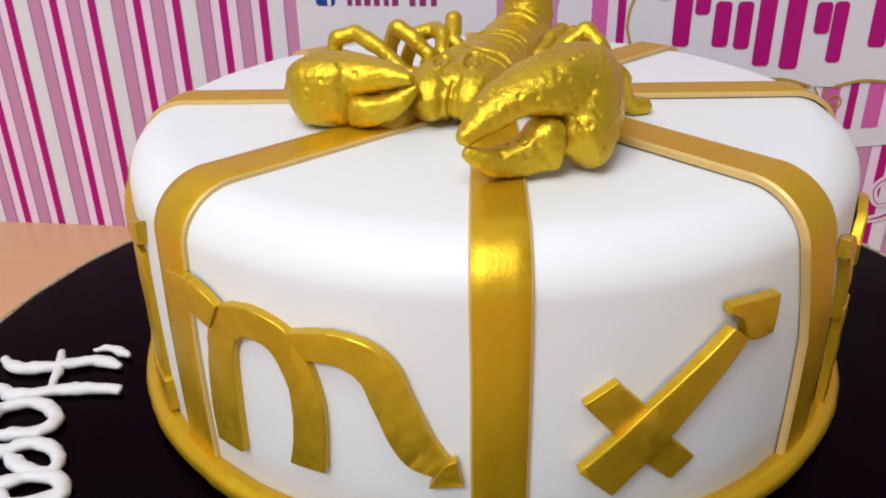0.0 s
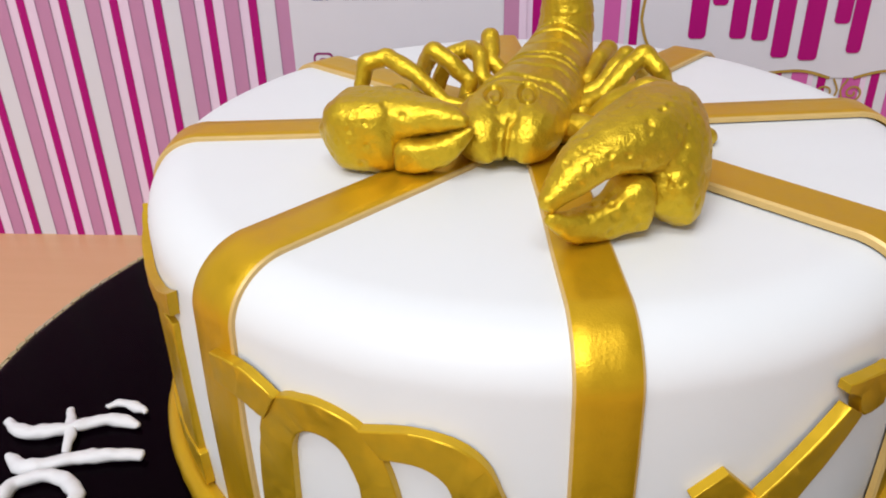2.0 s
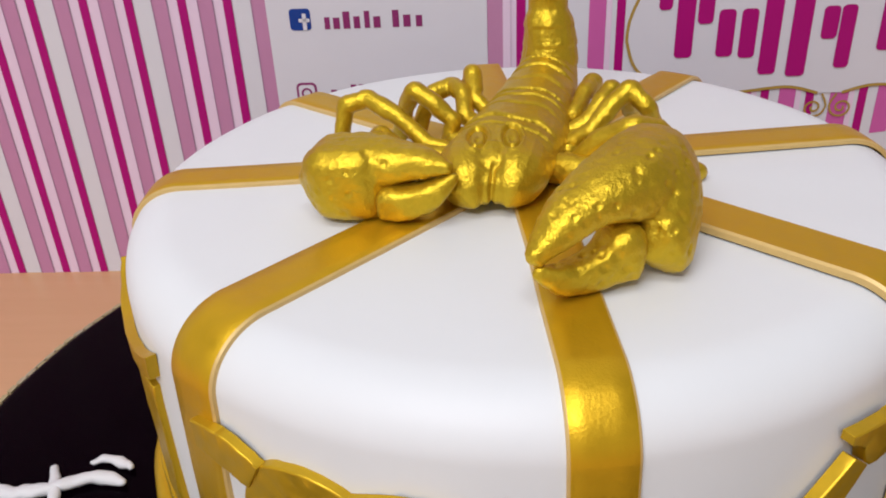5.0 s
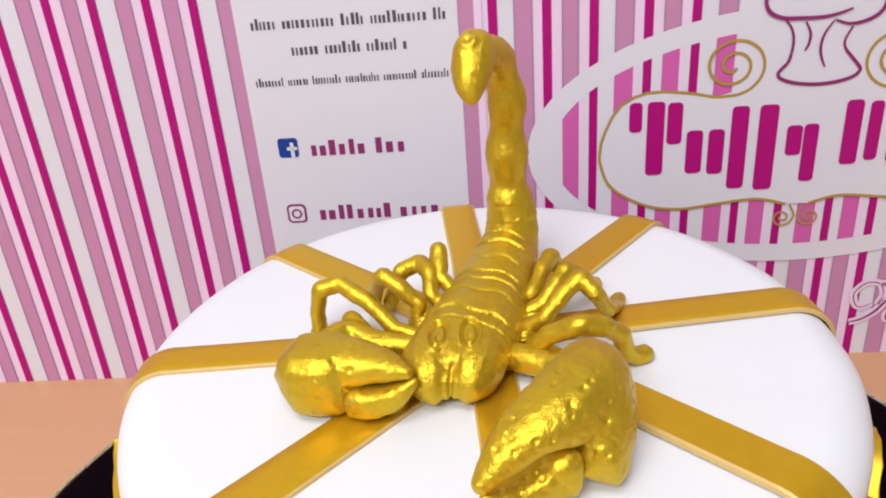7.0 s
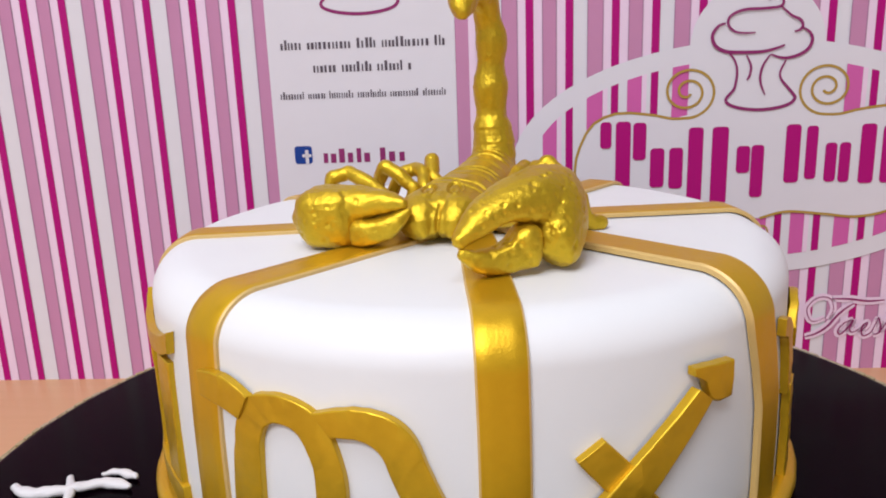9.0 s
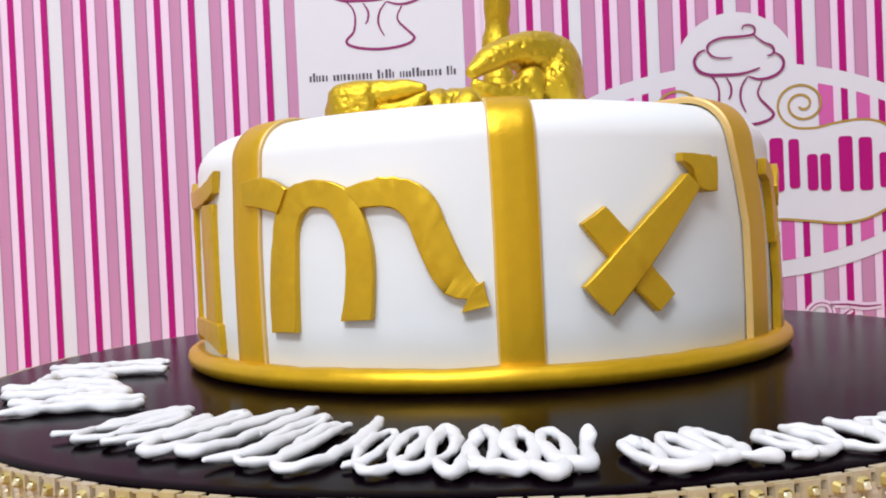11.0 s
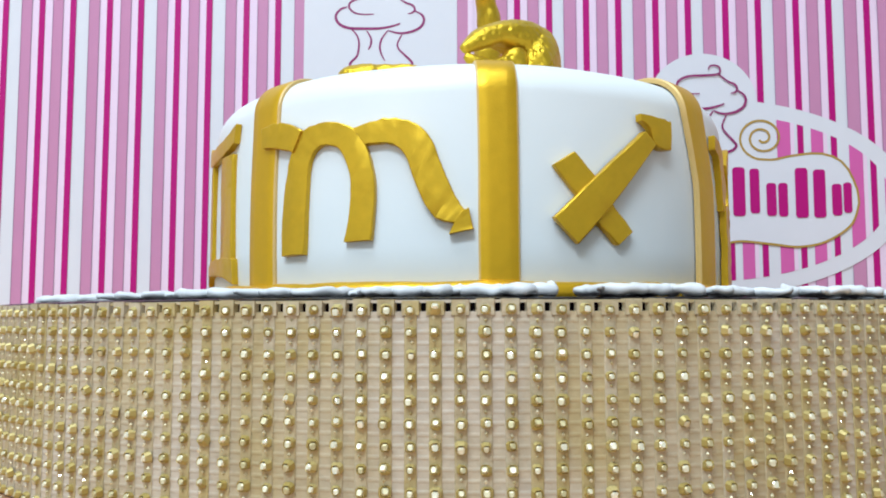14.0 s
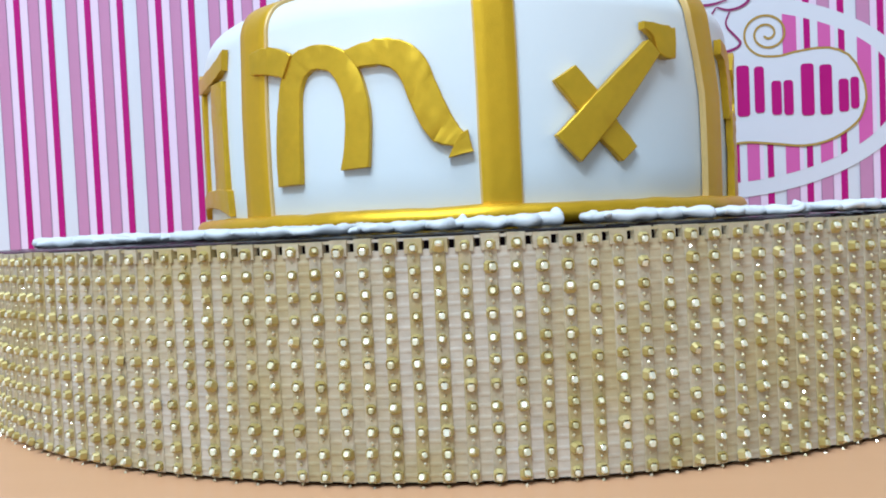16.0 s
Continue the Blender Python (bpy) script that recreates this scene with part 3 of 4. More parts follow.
def sign_stroke(name, left, right, n=26, thick=0.0028, base=0.0, under=None):
    """A raised gold stroke on the side of the cake, between two edges given as (degrees round the cake, height over the board)."""
    le, ri = smooth_path(left, n), smooth_path(right, n)
    bm = bmesh.new()
    rows = []
    for i, (l, r) in enumerate(zip(le, ri)):
        row = []
        for f, h in ((0, 0), (0, 0.5), (0, 0.90), (0.04, 1.0), (0.5, 1.0), (0.96, 1.0), (1, 0.90), (1, 0.5), (1, 0)):
            p = l + (r - l) * f
            jit = 0.00035 * noise.noise(Vector((i * 0.45, f * 3, p[0]))) + 0.0003 * noise.noise(Vector((i * 1.3, f * 9, p[0] * 0.3)))
            rad = CR + 0.0002 + base + h * thick + jit
            a = radians(p[0])
            a -= (CX * math.cos(a) + CY * math.sin(a)) / CR
            row.append(bm.verts.new((rad * math.sin(a), -rad * math.cos(a), 0.0577 + p[1] + jit)))
        rows.append(row)
    for p, q in zip(rows, rows[1:]):
        for j in range(8):
            bm.faces.new((p[j], p[j + 1], q[j + 1], q[j]))
    bm.faces.new(rows[0])
    bm.faces.new(rows[-1][::-1])
    ob = part(name, bm, GOLD_SYMBOL, under or cake, "raised gold fondant zodiac sign", smooth=30)
    mod = ob.modifiers.new("edge", "BEVEL")
    mod.width, mod.segments, mod.limit_method = 0.0004, 2, "ANGLE"
    return ob


# the m-shaped sign with an arrow tail
arch = sign_stroke("sign_arch", [(-34.6, 0.0197), (-34.2, 0.0403), (-32.8, 0.0573), (-30.1, 0.0672), (-25.5, 0.0701), (-20.5, 0.0682), (-17.4, 0.0619), (-15.6, 0.0504), (-15.2, 0.0402), (-15.8, 0.0238)],
                   [(-29.2, 0.0195), (-28.8, 0.0396), (-28.2, 0.0543), (-26.6, 0.0598), (-24.2, 0.0610), (-21.9, 0.0588), (-20.3, 0.0520), (-19.7, 0.0448), (-20.1, 0.0326), (-21.0, 0.0238)], 40)
sign_stroke("sign_flag", [(-39.8, 0.0716), (-36, 0.0726), (-33, 0.0716), (-29.6, 0.0680)], [(-39.7, 0.0634), (-36.2, 0.0624), (-33.8, 0.0612), (-31.7, 0.0598)], 14, base=0.0010, under=arch)
sign_stroke("sign_tail", [(-19.3, 0.0666), (-14.0, 0.0690), (-9.0, 0.0677), (-5.7, 0.0619), (-3.8, 0.0518), (-2.0, 0.0425), (-0.4, 0.0362), (0.6, 0.0335)],
                          [(-16.8, 0.0596), (-12.8, 0.0598), (-10.1, 0.0560), (-8.6, 0.0475), (-6.8, 0.0378), (-5.0, 0.0322), (-2.9, 0.0300), (-1.2, 0.0296)], 34, base=0.0003, under=arch)
sign_stroke("sign_barb", [(0.9, 0.0352), (1.2, 0.0312), (1.7, 0.0274)], [(-0.4, 0.0338), (-1.6, 0.0296), (-2.5, 0.0258)], 8, base=0.0005, under=arch)
# the crossed arrow
cross = sign_stroke("sign_cross", [(15.3, 0.0514), (19.2, 0.0414), (23.8, 0.0297), (27.5, 0.0222)], [(19.2, 0.0569), (23.1, 0.0479), (26.7, 0.0371), (30.7, 0.0278)], 14)
sign_stroke("sign_shaft", [(15.0, 0.0318), (23.3, 0.0484), (33.3, 0.0668)], [(19.4, 0.0223), (26.7, 0.0390), (36.0, 0.0620)], 16, thick=0.0032, base=0.0012, under=cross)
sign_stroke("sign_head", [(32.5, 0.0737), (35.0, 0.0733), (37.5, 0.0729), (40.1, 0.0726)], [(32.6, 0.0712), (34.6, 0.0680), (36.4, 0.0612), (40.0, 0.0609)], 10, thick=0.0032, base=0.0011, under=cross)
# the sign with two posts
sign_stroke("sign_top", [(-49.8, 0.0780), (-55, 0.0740), (-64, 0.0722), (-72, 0.0740), (-77, 0.0780)], [(-50.6, 0.0700), (-55, 0.0670), (-64, 0.0655), (-72, 0.0670), (-76, 0.0705)], 18)
sign_stroke("sign_foot", [(-50.2, 0.0095), (-56, 0.0130), (-64, 0.0145), (-72, 0.0130), (-77, 0.0095)], [(-50.8, 0.0205), (-56, 0.0215), (-64, 0.0215), (-72, 0.0205), (-76, 0.0175)], 18)
for a in (-51.6, -67):
    sign_stroke("sign_post", [(a, 0.066), (a - 0.2, 0.043), (a, 0.020)], [(a - 6.4, 0.066), (a - 6.7, 0.043), (a - 6.4, 0.020)], 10, base=-0.0006)
# the hooked sign on the other side
sign_stroke("sign_hook", [(58.5, 0.0735), (62, 0.0720), (65.5, 0.0640), (67.5, 0.0500), (68.5, 0.0420)], [(58.5, 0.0675), (61, 0.0650), (62.5, 0.0580), (63.5, 0.0480), (64.0, 0.0420)], 18, thick=0.003)
sign_stroke("sign_post", [(65.0, 0.0450), (65.6, 0.0250), (65.2, 0.0060)], [(70.0, 0.0450), (70.4, 0.0250), (70.2, 0.0060)], 14, thick=0.003, base=0.0006)
sign_stroke("sign_curve", [(68, 0.0640), (74, 0.0735), (81, 0.0690), (83, 0.0500), (78, 0.0360)], [(69, 0.0560), (74, 0.0650), (78, 0.0620), (78.6, 0.0500), (75, 0.0420)], 20, thick=0.003, base=0.0004)


# ---- the sugar scorpion ----
T = CZ1 + 0.0007
SCORPION = Vector((-0.004, -0.010, T - 0.0004))


def clay_tube(bm, points, n=30, sides=20, up=(0, 0, 1), square=2.0):
    """Adds a modelled roll through points (x, y, height over the cake, width radius, height radius); square over 2 flattens its sides."""
    first = len(bm.verts)
    tube_into(bm, [(x, y, T + z, w, h) for x, y, z, w, h in points], n, sides, up)
    if square != 2.0:
        bm.verts.ensure_lookup_table()
        for i in range(n):
            ring = [bm.verts[first + i * sides + j] for j in range(sides)]
            c = sum((v.co for v in ring), Vector()) / sides
            wx, wy = ring[0].co - c, ring[sides // 4].co - c
            for j, v in enumerate(ring):
                cs, sn = math.cos(2 * math.pi * j / sides), math.sin(2 * math.pi * j / sides)
                v.co = c + wx * math.copysign(abs(cs) ** (2 / square), cs) + wy * math.copysign(abs(sn) ** (2 / square), sn)


def modelled(name, bm, parent, shape=None, voxel=0.0006, soften=2, lumps=1.0, label=""):
    """Melts the rolls of one piece together, presses detail into it and hangs it under parent."""
    rough = mesh_object("rough", bm, GOLD_FIGURE)
    mod = rough.modifiers.new("melt", "REMESH")
    mod.mode, mod.voxel_size = "VOXEL", voxel
    sm = rough.modifiers.new("soften", "SMOOTH")
    sm.factor, sm.iterations = 0.5, soften
    me = bpy.data.meshes.new_from_object(rough.evaluated_get(bpy.context.evaluated_depsgraph_get()))
    bpy.data.objects.remove(rough)
    n = len(me.vertices)
    co, no = np.empty(n * 3), np.empty(n * 3)
    me.vertices.foreach_get("co", co)
    me.vertices.foreach_get("normal", no)
    co, no = co.reshape(-1, 3), no.reshape(-1, 3)
    push = np.zeros(n)
    if shape:
        shape(co, no, push)
    for i in range(n):
        push[i] += lumps * (0.00038 * noise.noise(Vector(co[i] * 190)) + 0.00020 * noise.noise(Vector(co[i] * 520)) + 0.00009 * noise.noise(Vector(co[i] * 1300)))
    co += no * push[:, None]
    co -= np.array(SCORPION)
    me.vertices.foreach_set("co", co.ravel())
    me.name = name
    me.polygons.foreach_set("use_smooth", [True] * len(me.polygons))
    ob = new(name, me)
    ob.parent = parent
    if label:
        tagged(ob, label)
    return ob


def pits(seed, lo, hi, count, size, depth, ring=0.0):
    """Pressed pits at chance spots of a box, with a raised lip where ring is given."""
    def shape(co, no, push):
        rnd = random.Random(seed)
        low, high = np.array(lo) + np.array((0, 0, T)), np.array(hi) + np.array((0, 0, T))
        picks = np.nonzero(np.all((co > low) & (co < high), axis=1) & (no[:, 2] > -0.4))[0]
        for _ in range(count):
            c = co[picks[rnd.randrange(len(picks))]]
            k, w = rnd.uniform(0.7, 1.2), rnd.uniform(0.75, 1.3) * size
            d = np.linalg.norm(co - c, axis=1)
            push[:] += -depth * k * np.exp(-(d / w) ** 4) + ring * k * np.exp(-((d - 1.5 * w) / (0.5 * w)) ** 2)
    return shape


def head_and_plates(co, no, push):
    # eyes: an oval groove round a bead, with a raised rim
    for ex, ey, ez in ((-0.0041, -0.0238, 0.0175), (-0.0141, -0.0235, 0.0172)):
        dx, dy, dz = co[:, 0] - ex, co[:, 1] - ey, co[:, 2] - T - ez
        along = 0.80 * dy + 0.60 * dz
        d = np.sqrt((dx / 0.60) ** 2 + (along / 1.25) ** 2 + (0.4 * (0.6 * dy - 0.8 * dz)) ** 2)
        low = np.sqrt((dx / 0.75) ** 2 + (along + 0.0018) ** 2)
        push += -0.0015 * np.exp(-((d - 0.0042) / 0.0007) ** 2) + 0.0004 * np.exp(-((d - 0.0056) / 0.0007) ** 2) - 0.0008 * np.exp(-(low / 0.0010) ** 2)
    # the cleft between the cheeks, forking under the eyes
    face = co[:, 1] < -0.024
    cleft = co[:, 0] + 0.0102 - 0.10 * np.clip(co[:, 2] - T - 0.008, 0, 1)
    push -= face * np.clip((T + 0.0165 - co[:, 2]) / 0.004, 0, 1) * 0.0012 * np.exp(-(cleft / 0.0007) ** 2)
    for side in (-1, 1):
        fork = co[:, 2] - T - (0.0140 + side * 0.55 * (co[:, 0] + 0.0102))
        near = np.exp(-((side * (co[:, 0] + 0.0102) - 0.0018) / 0.0016) ** 2)
        push -= (co[:, 1] < -0.027) * near * 0.0006 * np.exp(-(fork / 0.0006) ** 2)
    # overlapping plates down the back
    s0, s1 = np.array((-0.0062, -0.0170)), np.array((0.0098, 0.0418))
    run = (s1 - s0) / np.linalg.norm(s1 - s0)
    along = (co[:, :2] - s0) @ run
    across = (co[:, :2] - s0) @ np.array((run[1], -run[0]))
    high = np.clip(co[:, 2] - T - 0.020, 0, 1)
    back = (np.abs(across) < 0.0175 - 0.09 * np.clip(along, 0, 0.06)) & (along > -0.0025) & (co[:, 2] > T + 0.0085)
    phase = (along + 0.10 * across + 5.0 * across ** 2 + 0.55 * high) / 0.0078 + 0.28 * np.sin(along * 230 + 0.6) + 0.10 * np.sin(across * 420 + along * 90)
    saw = phase - np.floor(phase)
    fade = np.clip((0.0165 - 0.09 * np.clip(along, 0, 0.06) - np.abs(across)) / 0.004, 0, 1)
    deep = 0.55 + 0.45 * np.sin(np.floor(phase) * 2.4 + 1.0)
    push += back * fade * deep * (0.0010 * (0.5 - saw) - 0.0009 * np.exp(-((saw - 0.0) / 0.09) ** 2) - 0.0009 * np.exp(-((saw - 1.0) / 0.09) ** 2))


def tail_rings(co, no, push):
    rings = np.clip((T + 0.044 - co[:, 2]) / 0.006, 0, 1)
    ph = (co[:, 2] - T + 0.15 * co[:, 1]) / 0.0066
    saw = ph - np.floor(ph)
    push += rings * (0.0004 * (0.5 - saw) - 0.0005 * np.exp(-(saw / 0.10) ** 2))


def sting_crater(co, no, push):
    d = np.linalg.norm(co - np.array((-0.0010, 0.0165, T + 0.0985)), axis=1)
    push += -0.0013 * np.exp(-(d / 0.0017) ** 4) + 0.0006 * np.exp(-((d - 0.0028) / 0.0008) ** 2)


def comb(co, no, push):
    push += 0.0007 * np.sin((co[:, 1] * 0.9 + co[:, 2] * 0.5) * 2 * math.pi / 0.0030)


def scorpion():
    whole = tagged(new("scorpion_figurine"), "gold painted sugar scorpion figurine on top of the cake", "figurine")
    whole.location = SCORPION
    # body: a broad head with two cheeks, running back into the tail
    bm = bmesh.new()
    clay_tube(bm, [(-0.0103, -0.0378, 0.0066, 0.0085, 0.0048), (-0.0102, -0.0348, 0.0080, 0.0124, 0.0066), (-0.0098, -0.0305, 0.0092, 0.0150, 0.0082), (-0.0088, -0.0258, 0.0097, 0.0162, 0.0090), (-0.0070, -0.0190, 0.0101, 0.0168, 0.0100), (-0.0042, -0.0095, 0.0105, 0.0168, 0.0108), (-0.0005, 0.0030, 0.0107, 0.0155, 0.0110),
                   (0.0038, 0.0180, 0.0120, 0.0140, 0.0112), (0.0076, 0.0328, 0.0146, 0.0120, 0.0112), (0.0097, 0.0408, 0.0176, 0.0104, 0.0108)], 46, 28)
    for s in (-1, 1):
        clay_tube(bm, [(-0.0103 + s * 0.0050, -0.0392, 0.0056, 0.0040, 0.0042), (-0.0103 + s * 0.0056, -0.0370, 0.0070, 0.0068, 0.0066), (-0.0102 + s * 0.0064, -0.0332, 0.0088, 0.0088, 0.0086), (-0.0098 + s * 0.0070, -0.0285, 0.0098, 0.0096, 0.0090), (-0.0088 + s * 0.0070, -0.0225, 0.0104, 0.0092, 0.0084), (-0.0075 + s * 0.0060, -0.0150, 0.0110, 0.0082, 0.0082)], 30, 18)
    clay_tube(bm, [(-0.0102, -0.0362, 0.0098, 0.0036, 0.0036), (-0.0100, -0.0325, 0.0108, 0.0064, 0.0066), (-0.0095, -0.0270, 0.0115, 0.0080, 0.0078)], 16, 16)
    modelled("body", bm, whole, head_and_plates, 0.00042, 10, 0.6)
    # tail, with knots, hooking over towards the head
    bm = bmesh.new()
    clay_tube(bm, [(0.0092, 0.0385, 0.0160, 0.0100, 0.0100), (0.0099, 0.0410, 0.0190, 0.0102, 0.0104), (0.0104, 0.0428, 0.0270, 0.0096, 0.0095), (0.0097, 0.0433, 0.0355, 0.0086, 0.0086), (0.0096, 0.0438, 0.0425, 0.0067, 0.0067),
                   (0.0094, 0.0433, 0.0530, 0.0080, 0.0080), (0.0098, 0.0423, 0.0625, 0.0057, 0.0060), (0.0104, 0.0418, 0.0720, 0.0070, 0.0072), (0.0092, 0.0408, 0.0805, 0.0058, 0.0060),
                   (0.0078, 0.0368, 0.0885, 0.0060, 0.0060), (0.0046, 0.0298, 0.0925, 0.0058, 0.0058), (0.0011, 0.0218, 0.0935, 0.0050, 0.0050)], 60, 18, (1, 0, 0))
    tail = modelled("tail", bm, whole, tail_rings)
    bm = bmesh.new()
    clay_tube(bm, [(0.0036, 0.0253, 0.0962, 0.0040, 0.0040), (0.0010, 0.0208, 0.0955, 0.0070, 0.0066), (-0.0004, 0.0163, 0.0905, 0.0070, 0.0066), (-0.0010, 0.0120, 0.0858, 0.0052, 0.0048), (-0.0006, 0.0088, 0.0825, 0.0022, 0.0022)], 22, 16, (1, 0, 0), 2.4)
    modelled("sting", bm, tail, sting_crater)
    # smaller pincer: a boxy palm with a beak, and a separate lower finger
    bm = bmesh.new()
    clay_tube(bm, [(-0.0606, -0.0325, 0.0108, 0.0078, 0.0080), (-0.0568, -0.0330, 0.0112, 0.0110, 0.0108), (-0.0500, -0.0335, 0.0114, 0.0120, 0.0115), (-0.0445, -0.0340, 0.0114, 0.0116, 0.0114), (-0.0412, -0.0343, 0.0116, 0.0098, 0.0108)], 26, 24, square=3.0)
    clay_tube(bm, [(-0.0470, -0.0335, 0.0150, 0.0095, 0.0080), (-0.0395, -0.0352, 0.0160, 0.0088, 0.0068), (-0.0330, -0.0376, 0.0168, 0.0070, 0.0053), (-0.0270, -0.0404, 0.0173, 0.0047, 0.0039), (-0.0208, -0.0433, 0.0172, 0.0014, 0.0016)], 34, 20, square=2.3)
    pincer = modelled("pincer", bm, whole, pits(7, (-0.066, -0.046, 0.003), (-0.036, -0.022, 0.026), 24, 0.0008, 0.0005, 0.0))
    bm = bmesh.new()
    clay_tube(bm, [(-0.0396, -0.0402, 0.0066, 0.0050, 0.0046), (-0.0378, -0.0410, 0.0066, 0.0056, 0.0052), (-0.0330, -0.0420, 0.0072, 0.0055, 0.0048), (-0.0278, -0.0430, 0.0089, 0.0046, 0.0042), (-0.0235, -0.0436, 0.0117, 0.0032, 0.0030), (-0.0196, -0.0436, 0.0150, 0.0011, 0.0011)], 28, 16, square=3.2)
    modelled("pincer_finger", bm, pincer, None)
    # larger pincer: a tall palm whose beak arches over its finger
    bm = bmesh.new()
    clay_tube(bm, [(0.0335, -0.0430, 0.0105, 0.0066, 0.0088), (0.0318, -0.0500, 0.0150, 0.0104, 0.0146), (0.0306, -0.0585, 0.0160, 0.0114, 0.0158), (0.0306, -0.0652, 0.0132, 0.0104, 0.0133), (0.0300, -0.0702, 0.0098, 0.0086, 0.0096), (0.0284, -0.0724, 0.0086, 0.0076, 0.0082)], 30, 22, square=2.5)
    clay_tube(bm, [(0.0296, -0.0560, 0.0205, 0.0100, 0.0115), (0.0258, -0.0636, 0.0220, 0.0110, 0.0102), (0.0196, -0.0700, 0.0230, 0.0098, 0.0076), (0.0126, -0.0756, 0.0222, 0.0076, 0.0054), (0.0056, -0.0812, 0.0184, 0.0052, 0.0043), (-0.0006, -0.0864, 0.0126, 0.0020, 0.0022)], 36, 22, square=2.5)
    pincer = modelled("pincer", bm, whole, pits(11, (0.004, -0.086, 0.004), (0.046, -0.040, 0.036), 85, 0.0007, 0.0006, 0.0))
    bm = bmesh.new()
    clay_tube(bm, [(0.0226, -0.0738, 0.0088, 0.0054, 0.0068), (0.0208, -0.0752, 0.0088, 0.0062, 0.0076), (0.0170, -0.0770, 0.0070, 0.0054, 0.0058), (0.0114, -0.0804, 0.0056, 0.0044, 0.0044), (0.0056, -0.0840, 0.0064, 0.0034, 0.0036), (0.0002, -0.0868, 0.0098, 0.0013, 0.0016)], 26, 16, square=3.0)
    modelled("pincer_finger", bm, pincer, pits(5, (0.004, -0.090, 0.004), (0.026, -0.060, 0.016), 16, 0.0009, 0.0005))
    # arms, with an elbow
    bm = bmesh.new()
    clay_tube(bm, [(-0.0190, -0.0170, 0.0082, 0.0042, 0.0040), (-0.0270, -0.0160, 0.0094, 0.0038, 0.0036), (-0.0370, -0.0140, 0.0098, 0.0046, 0.0042), (-0.0440, -0.0110, 0.0110, 0.0048, 0.0050), (-0.0492, -0.0140, 0.0112, 0.0050, 0.0052), (-0.0535, -0.0240, 0.0110, 0.0050, 0.0052)], 34, 14)
    clay_tube(bm, [(-0.0400, -0.0110, 0.0105, 0.0034, 0.0034), (-0.0445, -0.0060, 0.0125, 0.0036, 0.0036), (-0.0468, -0.0015, 0.0120, 0.0022, 0.0022)], 14, 12)
    modelled("arm", bm, whole)
    bm = bmesh.new()
    clay_tube(bm, [(0.0060, -0.0200, 0.0070, 0.0046, 0.0046), (0.0120, -0.0235, 0.0078, 0.0048, 0.0048), (0.0190, -0.0272, 0.0085, 0.0046, 0.0042), (0.0262, -0.0318, 0.0098, 0.0050, 0.0048), (0.0318, -0.0375, 0.0105, 0.0056, 0.0058), (0.0335, -0.0440, 0.0110, 0.0060, 0.0068)], 30, 14)
    modelled("arm", bm, whole)
    # ridged combs between the body and the legs
    for s, x in ((1, 0.0150), (-1, -0.0200)):
        bm = bmesh.new()
        clay_tube(bm, [(x - s * 0.003, -0.0145, 0.0062, 0.0034, 0.0040), (x, -0.0085, 0.0068, 0.0044, 0.0050), (x + s * 0.0012, -0.0020, 0.0074, 0.0042, 0.0048), (x, 0.0050, 0.0070, 0.0030, 0.0036)], 20, 12)
        modelled("comb", bm, whole, comb)
    # four bent legs on each side, each rising to a knee and dropping to the cake
    for leg in (((-0.0200, -0.0110, 0.0080), (-0.0300, -0.0080, 0.0108), (-0.0400, -0.0008, 0.0176), (-0.0498, 0.0050, 0.0218), (-0.0570, 0.0045, 0.0196), (-0.0586, 0.0034, 0.0120), (-0.0585, 0.0020, 0.0030), (-0.0612, 0.0060, 0.0024)),
                ((-0.0160, -0.0030, 0.0065), (-0.0238, -0.0003, 0.0076), (-0.0224, 0.0005, 0.0150), (-0.0285, 0.0025, 0.0205), (-0.0346, 0.0055, 0.0238), (-0.0382, 0.0105, 0.0170), (-0.0413, 0.0172, 0.0065), (-0.0420, 0.0195, 0.0024)),
                ((-0.0140, 0.0060, 0.0100), (-0.0188, 0.0080, 0.0145), (-0.0196, 0.0150, 0.0195), (-0.0236, 0.0215, 0.0202), (-0.0300, 0.0185, 0.0182), (-0.0335, 0.0188, 0.0110), (-0.0360, 0.0195, 0.0024)),
                ((-0.0100, 0.0100, 0.0130), (-0.0158, 0.0150, 0.0178), (-0.0165, 0.0238, 0.0236), (-0.0180, 0.0285, 0.0160), (-0.0200, 0.0335, 0.0024)),
                ((0.0110, 0.0060, 0.0110), (0.0166, 0.0070, 0.0142), (0.0204, 0.0160, 0.0182), (0.0238, 0.0242, 0.0192), (0.0268, 0.0290, 0.0120), (0.0300, 0.0340, 0.0024)),
                ((0.0120, 0.0000, 0.0090), (0.0196, 0.0010, 0.0135), (0.0245, 0.0055, 0.0185), (0.0282, 0.0098, 0.0212), (0.0340, 0.0180, 0.0140), (0.0395, 0.0290, 0.0040), (0.0412, 0.0325, 0.0024)),
                ((0.0120, -0.0080, 0.0090), (0.0198, -0.0098, 0.0142), (0.0256, -0.0062, 0.0205), (0.0318, -0.0028, 0.0250), (0.0368, -0.0066, 0.0206), (0.0412, 0.0000, 0.0110), (0.0455, 0.0140, 0.0036), (0.0485, 0.0228, 0.0022)),
                ((0.0150, -0.0205, 0.0090), (0.0205, -0.0228, 0.0160), (0.0296, -0.0262, 0.0214), (0.0370, -0.0236, 0.0190), (0.0428, -0.0203, 0.0140), (0.0452, -0.0184, 0.0056), (0.0482, -0.0165, 0.0030), (0.0535, -0.0138, 0.0022))):
        r = 0.0032 if leg[0][1] == -0.0205 else 0.0028
